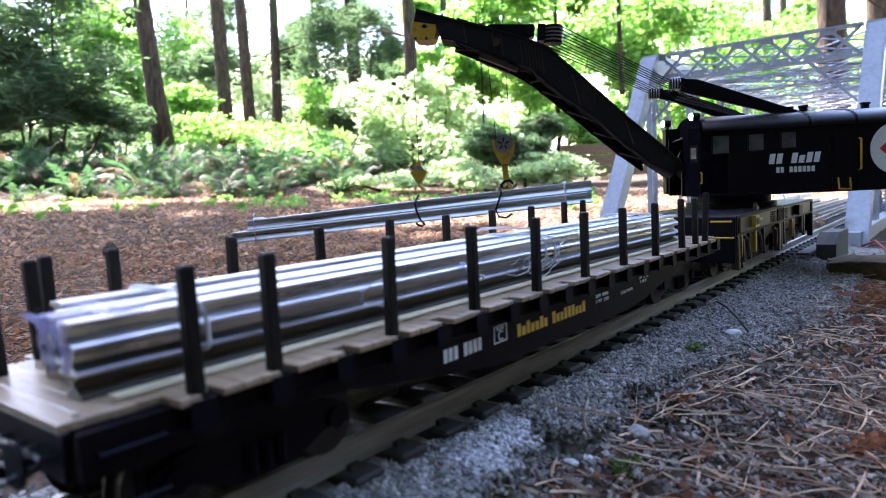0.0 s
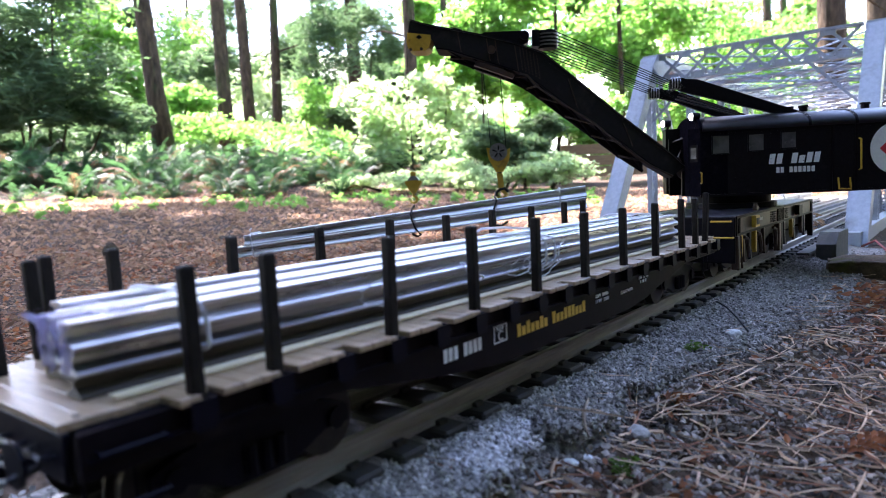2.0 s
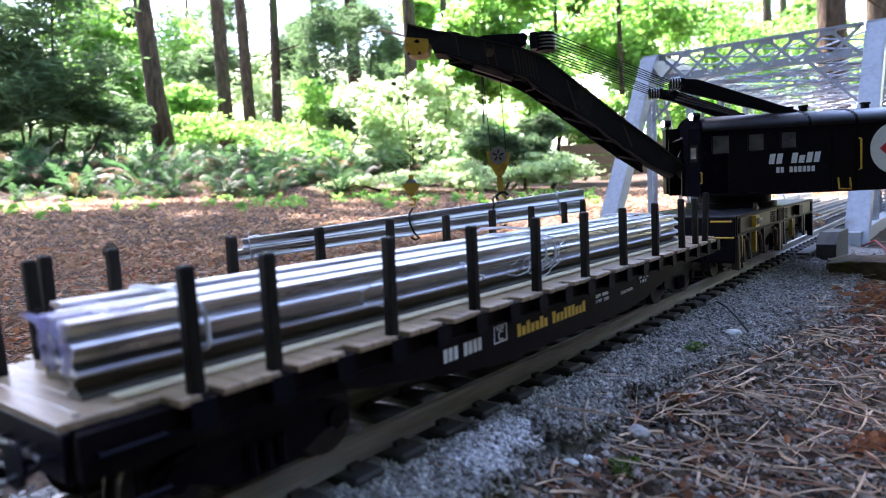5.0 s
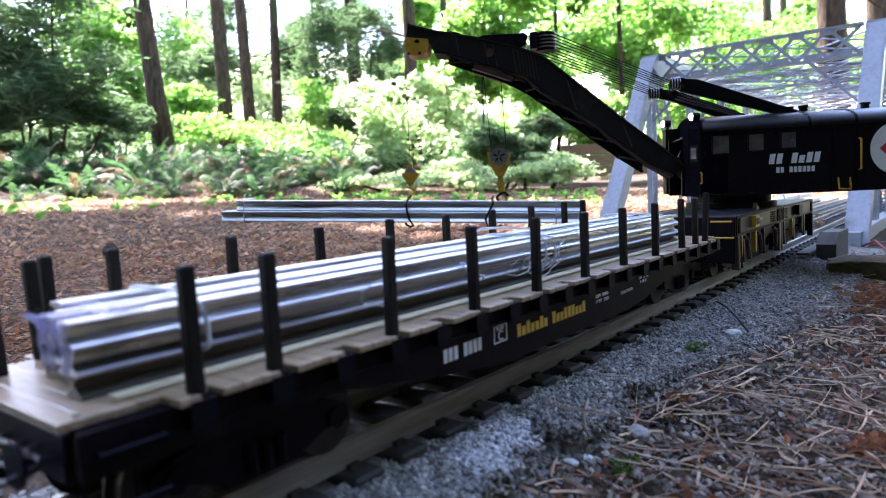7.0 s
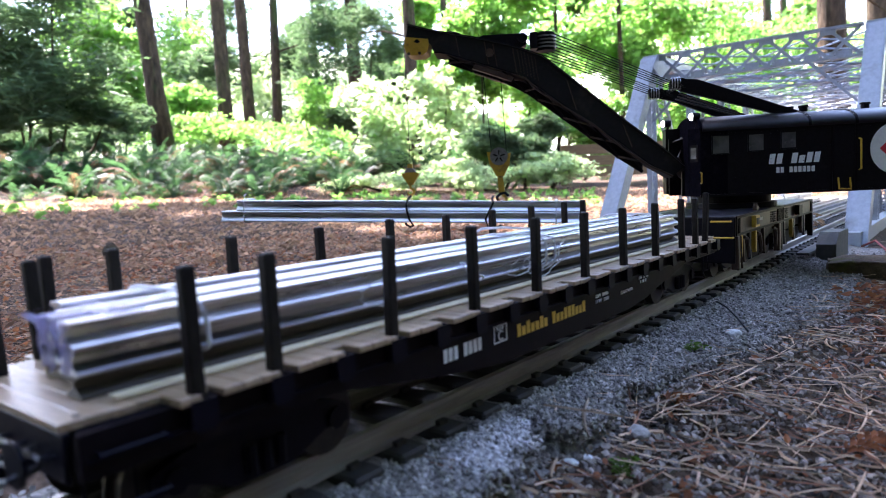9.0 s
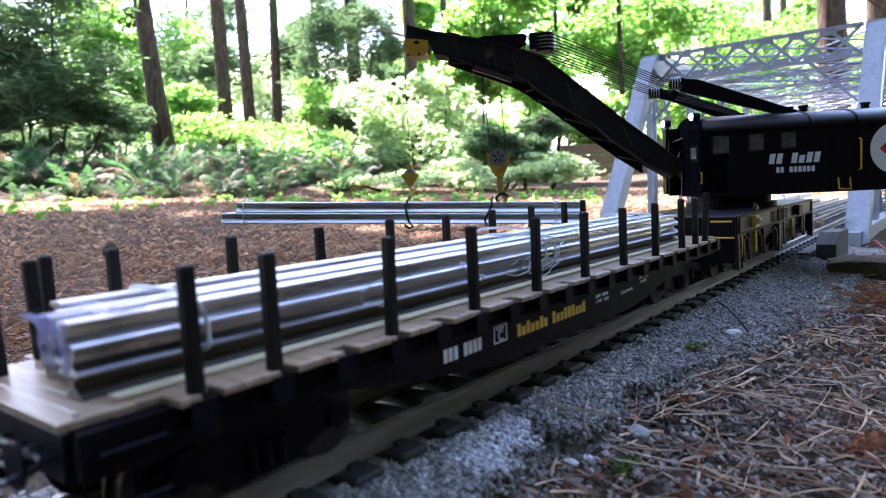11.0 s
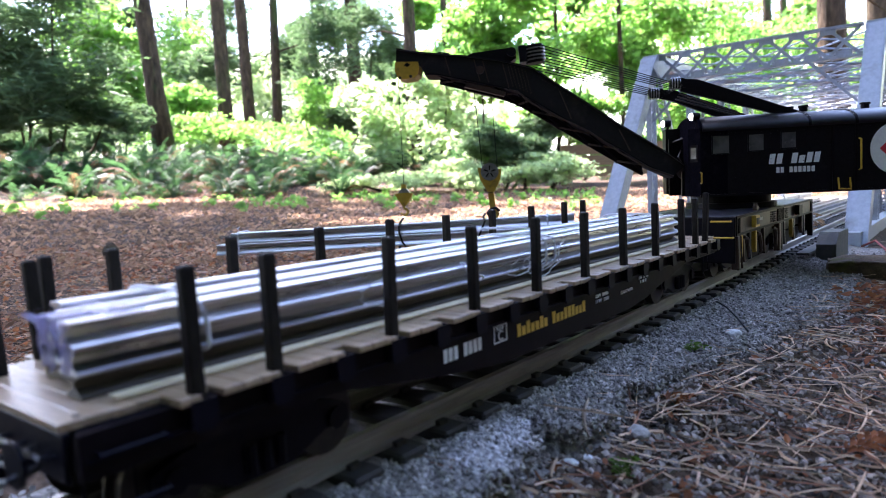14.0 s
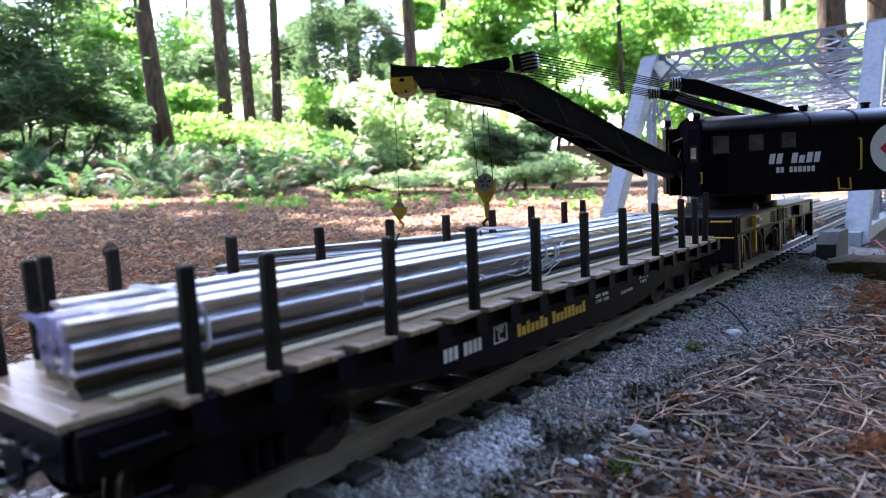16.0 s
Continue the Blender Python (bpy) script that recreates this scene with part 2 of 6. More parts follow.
class Shape:
    """Vertices and faces gathered for one mesh."""

    def __init__(self):
        self.v, self.f = [], []

    def add(self, verts, faces, m=None):
        k = len(self.v)
        self.v += [tuple(m @ Vector(p)) if m else tuple(p) for p in verts]
        self.f += [tuple(i + k for i in q) for q in faces]
        return self

    def box(self, x0, x1, y0, y1, z0, z1, m=None, chamfer=0.0):
        if chamfer:
            c = chamfer
            p = [(x, y, z) for z, s in ((z0, c), (z0 + c, 0), (z1 - c, 0), (z1, c)) for x, y in ((x0 + s, y0 + c), (x0 + c, y0 + s), (x1 - c, y0 + s), (x1 - s, y0 + c), (x1 - s, y1 - c), (x1 - c, y1 - s), (x0 + c, y1 - s), (x0 + s, y1 - c))]
            q = [tuple(range(7, -1, -1)), tuple(range(24, 32))]
            q += [(r * 8 + i, r * 8 + (i + 1) % 8, r * 8 + 8 + (i + 1) % 8, r * 8 + 8 + i) for r in range(3) for i in range(8)]
            return self.add(p, q, m)
        p = [(x0, y0, z0), (x1, y0, z0), (x1, y1, z0), (x0, y1, z0), (x0, y0, z1), (x1, y0, z1), (x1, y1, z1), (x0, y1, z1)]
        return self.add(p, [(3, 2, 1, 0), (4, 5, 6, 7), (0, 1, 5, 4), (1, 2, 6, 5), (2, 3, 7, 6), (3, 0, 4, 7)], m)

    def rod(self, a, b, r0, r1=None, n=8, cap=True):
        a, b = Vector(a), Vector(b)
        r1 = r0 if r1 is None else r1
        q = (b - a).to_track_quat("Z", "Y")
        p = [a + q @ Vector((r0 * math.cos(t), r0 * math.sin(t), 0)) for t in (2 * math.pi * i / n for i in range(n))]
        p += [b + q @ Vector((r1 * math.cos(t), r1 * math.sin(t), 0)) for t in (2 * math.pi * i / n for i in range(n))]
        f = [(i, (i + 1) % n, n + (i + 1) % n, n + i) for i in range(n)]
        return self.add(p, f + ([tuple(range(n - 1, -1, -1)), tuple(range(n, 2 * n))] if cap else []))

    def tube(self, pts, r, n=6):
        """A bent rod of even thickness, or of one radius for each point."""
        pts = [Vector(p) for p in pts]
        rs = r if isinstance(r, (list, tuple)) else [r] * len(pts)
        p, f = [], []
        for i, c in enumerate(pts):
            d = (pts[min(i + 1, len(pts) - 1)] - pts[max(i - 1, 0)]).normalized()
            s = d.cross(Vector((0.13, 0.31, 0.94))).normalized()
            u = s.cross(d)
            p += [c + (s * math.cos(t) + u * math.sin(t)) * rs[i] for t in (2 * math.pi * j / n for j in range(n))]
        for i in range(len(pts) - 1):
            f += [(i * n + j, i * n + (j + 1) % n, i * n + n + (j + 1) % n, i * n + n + j) for j in range(n)]
        f += [tuple(range(n - 1, -1, -1)), tuple(range((len(pts) - 1) * n, len(pts) * n))]
        return self.add(p, f)

    def prism(self, outline, y0, y1, m=None):
        """An outline of (x, z) carried from y0 to y1."""
        n = len(outline)
        p = [(x, y0, z) for x, z in outline] + [(x, y1, z) for x, z in outline]
        f = [tuple(range(n)), tuple(range(2 * n - 1, n - 1, -1))]
        return self.add(p, f + [(i, n + i, n + (i + 1) % n, (i + 1) % n) for i in range(n)], m)

    def along(self, section, x0, x1, m=None):
        """A section of (y, z) carried from x0 to x1."""
        n = len(section)
        p = [(x0, y, z) for y, z in section] + [(x1, y, z) for y, z in section]
        f = [tuple(range(n)), tuple(range(2 * n - 1, n - 1, -1))]
        return self.add(p, f + [(i, n + i, n + (i + 1) % n, (i + 1) % n) for i in range(n)], m)

    def mesh(self, name, mat, smooth=False):
        me = bpy.data.meshes.new(name)
        me.from_pydata(self.v, [], self.f)
        bm = bmesh.new()
        bm.from_mesh(me)
        if len(bm.faces) < 60000:
            bmesh.ops.recalc_face_normals(bm, faces=bm.faces)
        bm.to_mesh(me)
        bm.free()
        me.materials.append(mat)
        if smooth:
            me.polygons.foreach_set("use_smooth", [True] * len(me.polygons))
        return me


def part(name, shape, mat, parent=None, label="", m=None, smooth=False):
    """One mesh object under a thing or under a part; shape may be a mesh that others share."""
    me = shape if isinstance(shape, bpy.types.Mesh) else shape.mesh(name, mat, smooth)
    ob = new(name, me)
    ob.parent = parent
    if m is not None:
        ob.matrix_basis = m
    return tagged(ob, label, kind="stuff" if name == "rivet" else "")


def empty(name, m, label, category, group=""):
    ob = new(name)
    ob.empty_display_size = 0.02
    ob.matrix_basis = m
    return tagged(ob, label, category, group)


def round_box(x0, x1, y0, y1, z0, z1, r):
    return Shape().box(x0, x1, y0, y1, z0, z1, chamfer=r)


def words(text, size, mat, parent, m, extrude=0.00015, name="lettering"):
    """Readable writing in the built-in font, as a mesh under its thing."""
    cu = bpy.data.curves.new(name, "FONT")
    cu.body, cu.size, cu.extrude = text, size, extrude
    ob = bpy.data.objects.new(name, cu)
    scene.collection.objects.link(ob)
    me = bpy.data.meshes.new_from_object(ob.evaluated_get(bpy.context.evaluated_depsgraph_get()))
    bpy.data.objects.remove(ob)
    me.materials.clear()
    me.materials.append(mat)
    o = new(name, me)
    o.parent, o.matrix_basis = parent, m
    return o

# ---- ground ----


def smooth(a, b, x):
    t = min(1.0, max(0.0, (x - a) / (b - a)))
    return t * t * (3 - 2 * t)


EDGE_X = (-0.10, 0.05, 0.11, 0.15, 0.164, 0.172, 0.21, 0.25, 0.275, 0.335, 0.383, 0.49, 0.62, 0.80)
EDGE_Y = (-0.030, -0.020, -0.021, -0.012, -0.005, -0.025, -0.026, -0.016, -0.027, -0.029, -0.050, -0.056, -0.080, -0.072)


def shoulder(x):
    """The broken edge of the bonded ballast on the side of the camera."""
    base = float(np.interp(x, EDGE_X, EDGE_Y))
    return base + 0.006 * noise.noise((x * 34, 3.1, 0)) + 0.005 * noise.noise((x * 95, 1.7, 0))


CD, SD = math.cos(radians(38.19)), math.sin(radians(38.19))


def ground_z(x, y):
    far = (x + 0.116) * CD + (y + 0.174) * SD
    right = (x + 0.116) * SD - (y + 0.174) * CD
    rough = 0.006 * noise.noise((x * 9, y * 9, 0.3)) + 0.0025 * noise.noise((x * 40, y * 40, 1.3))
    low = -0.096 + rough
    if y < 0.05:
        e = shoulder(x)
        top = -0.0600 - 0.012 * smooth(0.012, -0.05, y) + 0.0020 * noise.noise((x * 120, y * 120, 5)) + 0.002 * noise.noise((x * 30, y * 30, 2))
        low = -0.0765 - 0.019 * smooth(0.0, 0.10, e - y) + rough * 0.8
        k = smooth(e - 0.0015, e + 0.0015, y)
        z = low + (top - low) * k
    else:
        bed = -0.0600 - 0.02 * smooth(0.09, 0.18, y)
        z = bed + rough * smooth(0.1, 0.3, y)
    d = max(0.0, math.hypot(x - 0.4, y - 0.05) - 0.9)
    rise = 0.0095 * far - 0.033 * right
    z += smooth(0.0, 2.5, d) * (rise if far > 0 else 0.0)
    if far > 4:
        z += 0.05 * noise.noise((x * 0.5, y * 0.5, 7)) * smooth(4, 9, far)
    if far > 5.5:
        bank = 0.075 - 0.05 * smooth(-0.15, 0.05, right / far)
        z += min(far - 5.5, 9.0) * bank
    return z


def axis(lo, hi, near_lo, near_hi, fine, growth=1.12):
    """Even steps in the near stretch, wider and wider ones beyond it."""
    mid = list(np.arange(near_lo, near_hi, fine))
    up, s = [near_hi], fine
    while up[-1] < hi:
        s = min(s * growth, 6.0)
        up.append(up[-1] + s)
    down, s = [near_lo], fine
    while down[-1] > lo:
        s = min(s * growth, 6.0)
        down.append(down[-1] - s)
    return down[:0:-1] + mid + up


gx, gy = axis(-60, 90, -0.15, 1.1, 0.0045), axis(-60, 90, -0.2, 0.14, 0.0035)
g = Shape()
g.v = [(x, y, ground_z(x, y)) for y in gy for x in gx]
w = len(gx)
g.f = [(j * w + i, j * w + i + 1, j * w + w + i + 1, j * w + w + i) for j in range(len(gy) - 1) for i in range(w - 1)]
ground = tagged(part("ground", g, GROUND, smooth=True), "brown forest floor of soil, needles and dry leaves", "ground", kind="structure")
ground.data.materials.append(BED)
for i, p in enumerate(ground.data.polygons):
    c = p.center
    if -1.0 < c.x < 1.12 and shoulder(c.x) - 0.006 < c.y < 0.17:
        p.material_index = 1

# ---- track ----
RAIL_TOP = -0.0455
TIE_TOP = -0.0555
RAIL = [(-0.0042, 0), (0.0042, 0), (0.0042, 0.0012), (0.0012, 0.0022), (0.0012, 0.0066), (0.0021, 0.0074), (0.0021, 0.0095), (0.0015, 0.0100), (-0.0015, 0.0100), (-0.0021, 0.0095), (-0.0021, 0.0074), (-0.0012, 0.0066), (-0.0012, 0.0022), (-0.0042, 0.0012)]


def make_track(y_mid, x0, x1, label):
    track = tagged(empty("railway_track", pose(0, y_mid, 0), label, "railway track"), kind="structure")
    for s in (-1, 1):
        rail = Shape().along([(s * 0.0243 + y, RAIL_TOP - 0.010 + z) for y, z in RAIL], x0, x1)
        part("rail", rail, STEEL_RAIL, track, "weathered brown metal rail")
    tie = round_box(-0.0085, 0.0085, -0.040, 0.040, TIE_TOP - 0.009, TIE_TOP, 0.0012)
    for s in (-1, 1):
        for o in (-0.0062, 0.0062):
            tie.box(-0.003, 0.003, s * 0.0243 + o - 0.0014, s * 0.0243 + o + 0.0014, TIE_TOP - 0.001, TIE_TOP + 0.0022)
    me = tie.mesh("tie", TIE)
    k, x = 0, x0 + 0.012
    while x < x1:
        part("tie", me, TIE, track, m=pose(x, random.uniform(-0.001, 0.001), 0, 0, 0, random.uniform(-1.5, 1.5)))
        x += 0.0295
    return track


make_track(0.05, -0.42, 2.6, "narrow track of brown rails on black ties")

# ---- flatcar ----
flatcar = empty("flatcar", pose(0, 0, 0), "black model flatcar with pale wood deck and stakes", "flatcar")
CX0, CX1, PITCH, FIRST = -0.0475, 0.5065, 0.0277, 0.0151
board = PITCH / 4
plank_long = round_box(0.00007, board - 0.00007, -0.0035, 0.1035, -0.0023, 0.0, 0.00022).mesh("deck_board", DECK)
plank_notch = round_box(0.00007, board - 0.00007, 0.0045, 0.0955, -0.0023, 0.0, 0.00022).mesh("deck_board", DECK)
plank_end = round_box(0.00007, board - 0.00007, 0.0065, 0.0935, -0.0023, 0.0, 0.00022).mesh("deck_board", DECK)
n_boards = int((CX1 - CX0) / board)
for i in range(n_boards):
    x = CX0 + i * board
    phase = ((x + board / 2 - FIRST) / PITCH + 0.5) % 1.0 - 0.5
    ends = x < CX0 + 0.024 or x > CX1 - 0.03
    me = plank_end if ends else (plank_notch if abs(phase) < 0.126 else plank_long)
    part("deck_board", me, DECK, flatcar, m=pose(x, random.uniform(-0.0003, 0.0003), random.uniform(-0.00008, 0.00008)))
# sill ends are made deeper to block light under the car
sill = [(CX0 + 0.002, -0.0024), (CX1 - 0.002, -0.0024), (CX1 - 0.002, -0.0120), (0.412, -0.0125), (0.330, -0.0270), (0.30, -0.0300), (0.150, -0.0300), (0.120, -0.0270), (0.040, -0.0150), (CX0 + 0.002, -0.0150)]
for s in (0, 1):
    y = 0.0005 if s == 0 else 0.0965
    part("side_sill", Shape().prism(sill, y, y + 0.003), BLACK_SIDE, flatcar)
    lip = Shape()
    lip.box(CX0 + 0.004, CX1 - 0.004, y - 0.0012, y, -0.0105, -0.0094) if s == 0 else lip.box(CX0 + 0.004, CX1 - 0.004, y + 0.003, y + 0.0042, -0.0105, -0.0094)
    part("sill_flange", lip, BLACK_CAR, flatcar)
# underframe widened to a full-width dark slab that stands in for shade below
part("underframe", Shape().box(CX0 + 0.004, CX1 - 0.004, 0.0045, 0.0955, -0.0145, -0.0025).box(CX0 + 0.004, CX1 - 0.004, 0.042, 0.058, -0.022, -0.0145), BLACK_CAR, flatcar)
for x in (CX0 + 0.0005, CX1 - 0.0025):
    part("end_sill", round_box(x, x + 0.002, 0.006, 0.094, -0.0165, -0.0024, 0.0006), BLACK_CAR, flatcar)
pocket = Shape()
pocket.prism([(-0.0042, -0.0015), (0.0042, -0.0015), (0.0042, -0.0085), (0.0030, -0.0105), (-0.0030, -0.0105), (-0.0042, -0.0085)], -0.0038, -0.0030)
pocket.box(-0.0042, -0.0030, -0.0030, 0.0004, -0.0095, -0.0015).box(0.0030, 0.0042, -0.0030, 0.0004, -0.0095, -0.0015)
pocket_mesh = pocket.mesh("stake_pocket", BLACK_CAR)
for i in range(-1, 18):
    x = FIRST + i * PITCH
    if x < CX1 - 0.012:
        part("stake_pocket", pocket_mesh, BLACK_CAR, flatcar, m=pose(x, 0, 0))
        part("stake_pocket", pocket_mesh, BLACK_CAR, flatcar, m=pose(x, 0.1, 0, 0, 0, 180))


def make_stake(x, y, top, lean=0.0, tilt=0.0):
    s = round_box(-0.0022, 0.0022, -0.0021, 0.0021, -0.0100, top, 0.0005)
    post = part("stake", s, STAKE, flatcar, "dark-stained wooden stake", m=pose(x, y, 0, tilt, lean, random.uniform(-3, 3)))
    part("end_grain", Shape().box(-0.0016, 0.0016, -0.0015, 0.0015, top + 0.00005, top + 0.0003), STAKE_TOP, post)


random.seed(4)
for i, x in enumerate((-0.0128, 0.0151, 0.0706, 0.1257, 0.1810, 0.2364, 0.2913, 0.3473, 0.4029, 0.4353)):
    make_stake(x, 0, 0.0370 + random.uniform(-0.0006, 0.0006), random.uniform(-0.8, 0.8), random.uniform(-0.6, 0.6))
    make_stake(x + (0.002 if i in (0, 9) else 0), 0.1, 0.0370 + random.uniform(-0.0006, 0.0006), random.uniform(-0.8, 0.8), random.uniform(-0.6, 0.6))
make_stake(0.4620, 0.0006, 0.0400, 5.0)
make_stake(-0.0180, 0.092, 0.0360, -2.0)
make_stake(-0.0362, 0.0785, 0.0335, -2.0)


def make_truck(x):
    truck = part("truck", round_box(x - 0.012, x + 0.012, 0.022, 0.078, -0.0240, -0.0135, 0.001), BLACK_CAR, flatcar, "black sprung truck")
    for y in (0.0155, 0.0805):
        frame_side = Shape().prism([(x - 0.040, -0.0330), (x - 0.040, -0.0265), (x - 0.030, -0.0225), (x - 0.012, -0.0185), (x + 0.012, -0.0185), (x + 0.030, -0.0225), (x + 0.040, -0.0265), (x + 0.040, -0.0330), (x + 0.028, -0.0330), (x + 0.012, -0.0400), (x - 0.012, -0.0400), (x - 0.028, -0.0330)], y, y + 0.004)
        for s in (-1, 1):
            frame_side.rod((x + s * 0.033, y - 0.0015, -0.0300), (x + s * 0.033, y + 0.0055, -0.0300), 0.0042, n=10)
        part("side_frame", frame_side, BLACK_CAR, truck)
        spring = Shape()
        for k in (-0.006, 0, 0.006):
            spring.rod((x + k, y - 0.001, -0.0375), (x + k, y - 0.001, -0.0275), 0.0022, n=8)
        part("spring", spring, BLACK_CAR, truck)
    for s in (-1, 1):
        for y, t in ((0.0215, 1), (0.0785, -1)):
            wh = Shape().rod((x + s * 0.033, y, -0.0315), (x + s * 0.033, y + t * 0.0060, -0.0315), 0.0142, n=24).rod((x + s * 0.033, y + t * 0.0060, -0.0315), (x + s * 0.033, y + t * 0.0075, -0.0315), 0.0160, n=24)
            part("wheel", wh, WHEEL, truck, smooth=False)
        part("axle", Shape().rod((x + s * 0.033, 0.024, -0.0315), (x + s * 0.033, 0.076, -0.0315), 0.0022), WHEEL, truck)


make_truck(0.0200)
make_truck(0.4390)
for x, s in ((CX0, -1), (CX1, 1)):
    cp = Shape().box(min(x, x + s * 0.020), max(x, x + s * 0.020), 0.0465, 0.0535, -0.0240, -0.0165)
    cp.prism([(x + s * 0.020, -0.0275), (x + s * 0.030, -0.0275), (x + s * 0.033, -0.0240), (x + s * 0.033, -0.0160), (x + s * 0.028, -0.0130), (x + s * 0.020, -0.0130)], 0.0435, 0.0560)
    part("coupler", cp, BLACK_CAR, flatcar)
    step = Shape()
    for y in (0.010, 0.090):
        step.tube([(x - s * 0.006, y, -0.011), (x - s * 0.006, y, -0.030), (x - s * 0.020, y, -0.030), (x - s * 0.020, y, -0.011)], 0.0007)
    part("sill_step", step, BLACK_CAR, flatcar)
    part("cut_lever", Shape().tube([(x + s * 0.002, 0.012, -0.010), (x + s * 0.005, 0.016, -0.014), (x + s * 0.005, 0.040, -0.014), (x + s * 0.012, 0.047, -0.012)], 0.0007), WHEEL, flatcar)
part("brake_wheel", Shape().rod((CX0 + 0.002, 0.022, -0.012), (CX0 - 0.006, 0.022, -0.012), 0.0008).rod((CX0 - 0.005, 0.022, -0.012), (CX0 - 0.006, 0.022, -0.012), 0.0065, n=14), BLACK_CAR, flatcar)


def hand_iron(x0, x1, y, z):
    return Shape().tube([(x0, y + 0.002, z), (x0, y - 0.0018, z), (x1, y - 0.0018, z), (x1, y + 0.002, z)], 0.0007)


IRON = material("worn_blue_iron", (0.010, 0.010, 0.020), (0.028, 0.028, 0.045), 200, 0.4, metal=0.2, bump=0.1, depth=0.0004)
for k in range(2):
    part("grab_iron", hand_iron(CX0 + 0.006, CX0 + 0.024, 0.0004, -0.0085 - 0.0150 * k), BLACK_CAR, flatcar, "worn grab iron")
for y in (0.012, 0.030, 0.064):
    part("grab_iron", Shape().tube([(CX0 + 0.002, y, -0.009), (CX0 - 0.003, y, -0.009), (CX0 - 0.003, y + 0.011, -0.009), (CX0 + 0.002, y + 0.011, -0.009)], 0.0008), IRON, flatcar, "worn grab iron")
part("brake_rod", Shape().tube([(CX0 - 0.001, 0.018, -0.0125), (CX0 - 0.008, 0.020, -0.0150), (CX0 - 0.012, 0.034, -0.0185), (CX0 - 0.012, 0.046, -0.0190)], 0.0011), IRON, flatcar)
part("air_hose", Shape().tube([(CX0 - 0.004, 0.060, -0.020), (CX0 - 0.012, 0.061, -0.026), (CX0 - 0.016, 0.060, -0.034), (CX0 - 0.020, 0.058, -0.037)], 0.0012), BLACK_CAR, flatcar)
for x, y in ((CX0 + 0.006, 0.0105), (CX0 + 0.006, 0.0895)):
    part("deck_bolt", Shape().rod((x, y, -0.0005), (x, y, 0.0003), 0.0011, n=10), DARK_RAIL, flatcar)


def strokes(pattern, x, z, w, h, mat, thing, place, lean=0.0, name="marking"):
    """A row of plain bars, one for each sign; 'l' tall, 's' short, a blank leaves a gap."""
    sh = Shape()
    step = w / len(pattern)
    for i, ch in enumerate(pattern):
        if ch == " ":
            continue
        hh = h if ch == "l" else h * 0.72
        a, b = x + i * step, x + i * step + step * 0.74
        sh.prism([(a, z), (b, z), (b + lean * hh, z + hh), (a + lean * hh, z + hh)], -0.0001, 0.0001)
    return part(name, sh, mat, thing, "plain row of marking bars", m=place)


side = pose(0, 0.0003, 0)
strokes("lll llll", 0.1021, -0.0193, 0.0290, 0.0058, WHITE_INK, flatcar, side)
strokes("lslssls lsslllssl", 0.1612, -0.0200, 0.0755, 0.0062, YELLOW_INK, flatcar, side)
box_c = Shape()
for a in ((0.1405, 0.1411, -0.0193, -0.0107), (0.1512, 0.1518, -0.0193, -0.0107)):
    box_c.box(a[0], a[1], -0.0001, 0.0001, a[2], a[3])
for z in (-0.0193, -0.0113):
    box_c.box(0.1411, 0.1512, -0.0001, 0.0001, z, z + 0.0006)
part("marking_frame", box_c, WHITE_INK, flatcar, m=side)
words("C", 0.0066, WHITE_INK, flatcar, pose(0.1438, 0.0002, -0.0183, 90))
words("PLATE", 0.0024, WHITE_INK, flatcar, pose(0.1425, 0.0002, -0.0132, 90))
words("CAPY  100000", 0.0029, WHITE_INK, flatcar, pose(0.2495, 0.0002, -0.0150, 90))
words("LT WT   52600", 0.0029, WHITE_INK, flatcar, pose(0.2495, 0.0002, -0.0182, 90))
words("LD LMT 115700", 0.0029, WHITE_INK, flatcar, pose(0.2860, 0.0002, -0.0182, 90))
strokes("lll ll ll", 0.3165, -0.0128, 0.0170, 0.0020, WHITE_INK, flatcar, side)
strokes("l ll l", 0.3190, -0.0158, 0.0110, 0.0020, WHITE_INK, flatcar, side)

# ---- load on the flatcar ----


def rail_section(w, h):
    half = [(0.50, 0.0), (0.50, 0.11), (0.43, 0.19), (0.09, 0.45), (0.07, 0.72), (0.24, 0.79), (0.34, 0.84), (0.34, 0.95), (0.27, 1.0)]
    return [(w * a, h * b) for a, b in half] + [(-w * a, h * b) for a, b in half[::-1]]


load = empty("rail_bundle", pose(0, 0, 0), "silver metal rail lengths tied on flatcar deck", "rail bundle")
random.seed(8)
LX0, LX1 = -0.0340, 0.462
SW, SH = 0.0124, 0.0076
for layer in range(2):
    for i in range(4):
        y = 0.0268 + i * SW
        z = 0.0072 + layer * (SH + 0.0001)
        sec = [(y + a * 0.98, z + b) for a, b in rail_section(SW, SH)]
        d = random.uniform(-0.003, 0.003)
        lift = (0.0, 0.0007, -0.0004, 0.0011)[i] * layer
        sec = [(a, b + (lift if b > z + 0.001 else 0.0)) for a, b in sec]
        part("rail_length", Shape().along(sec, LX0 + d + (0, 0, 0.005, 0.013)[i], LX1 + d), ALU, load)
# bottom rails: brown metal, with the shade under the bundle in its dark tone
for y in (0.0262, 0.0645):
    rs_ = [(y + a, 0.0003 + b) for a, b in rail_section(0.0088, 0.0067)]
    part("bottom_rail", Shape().along(rs_, LX0 - 0.001 + (0.014 if y > 0.05 else 0.0), LX1 - 0.004), DARK_RAIL, load, "brown rail under the bundle, darkened for shade")
# dark block filling the shaded gap between the bottom rails
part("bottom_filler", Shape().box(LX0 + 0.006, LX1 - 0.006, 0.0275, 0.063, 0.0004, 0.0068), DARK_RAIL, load)
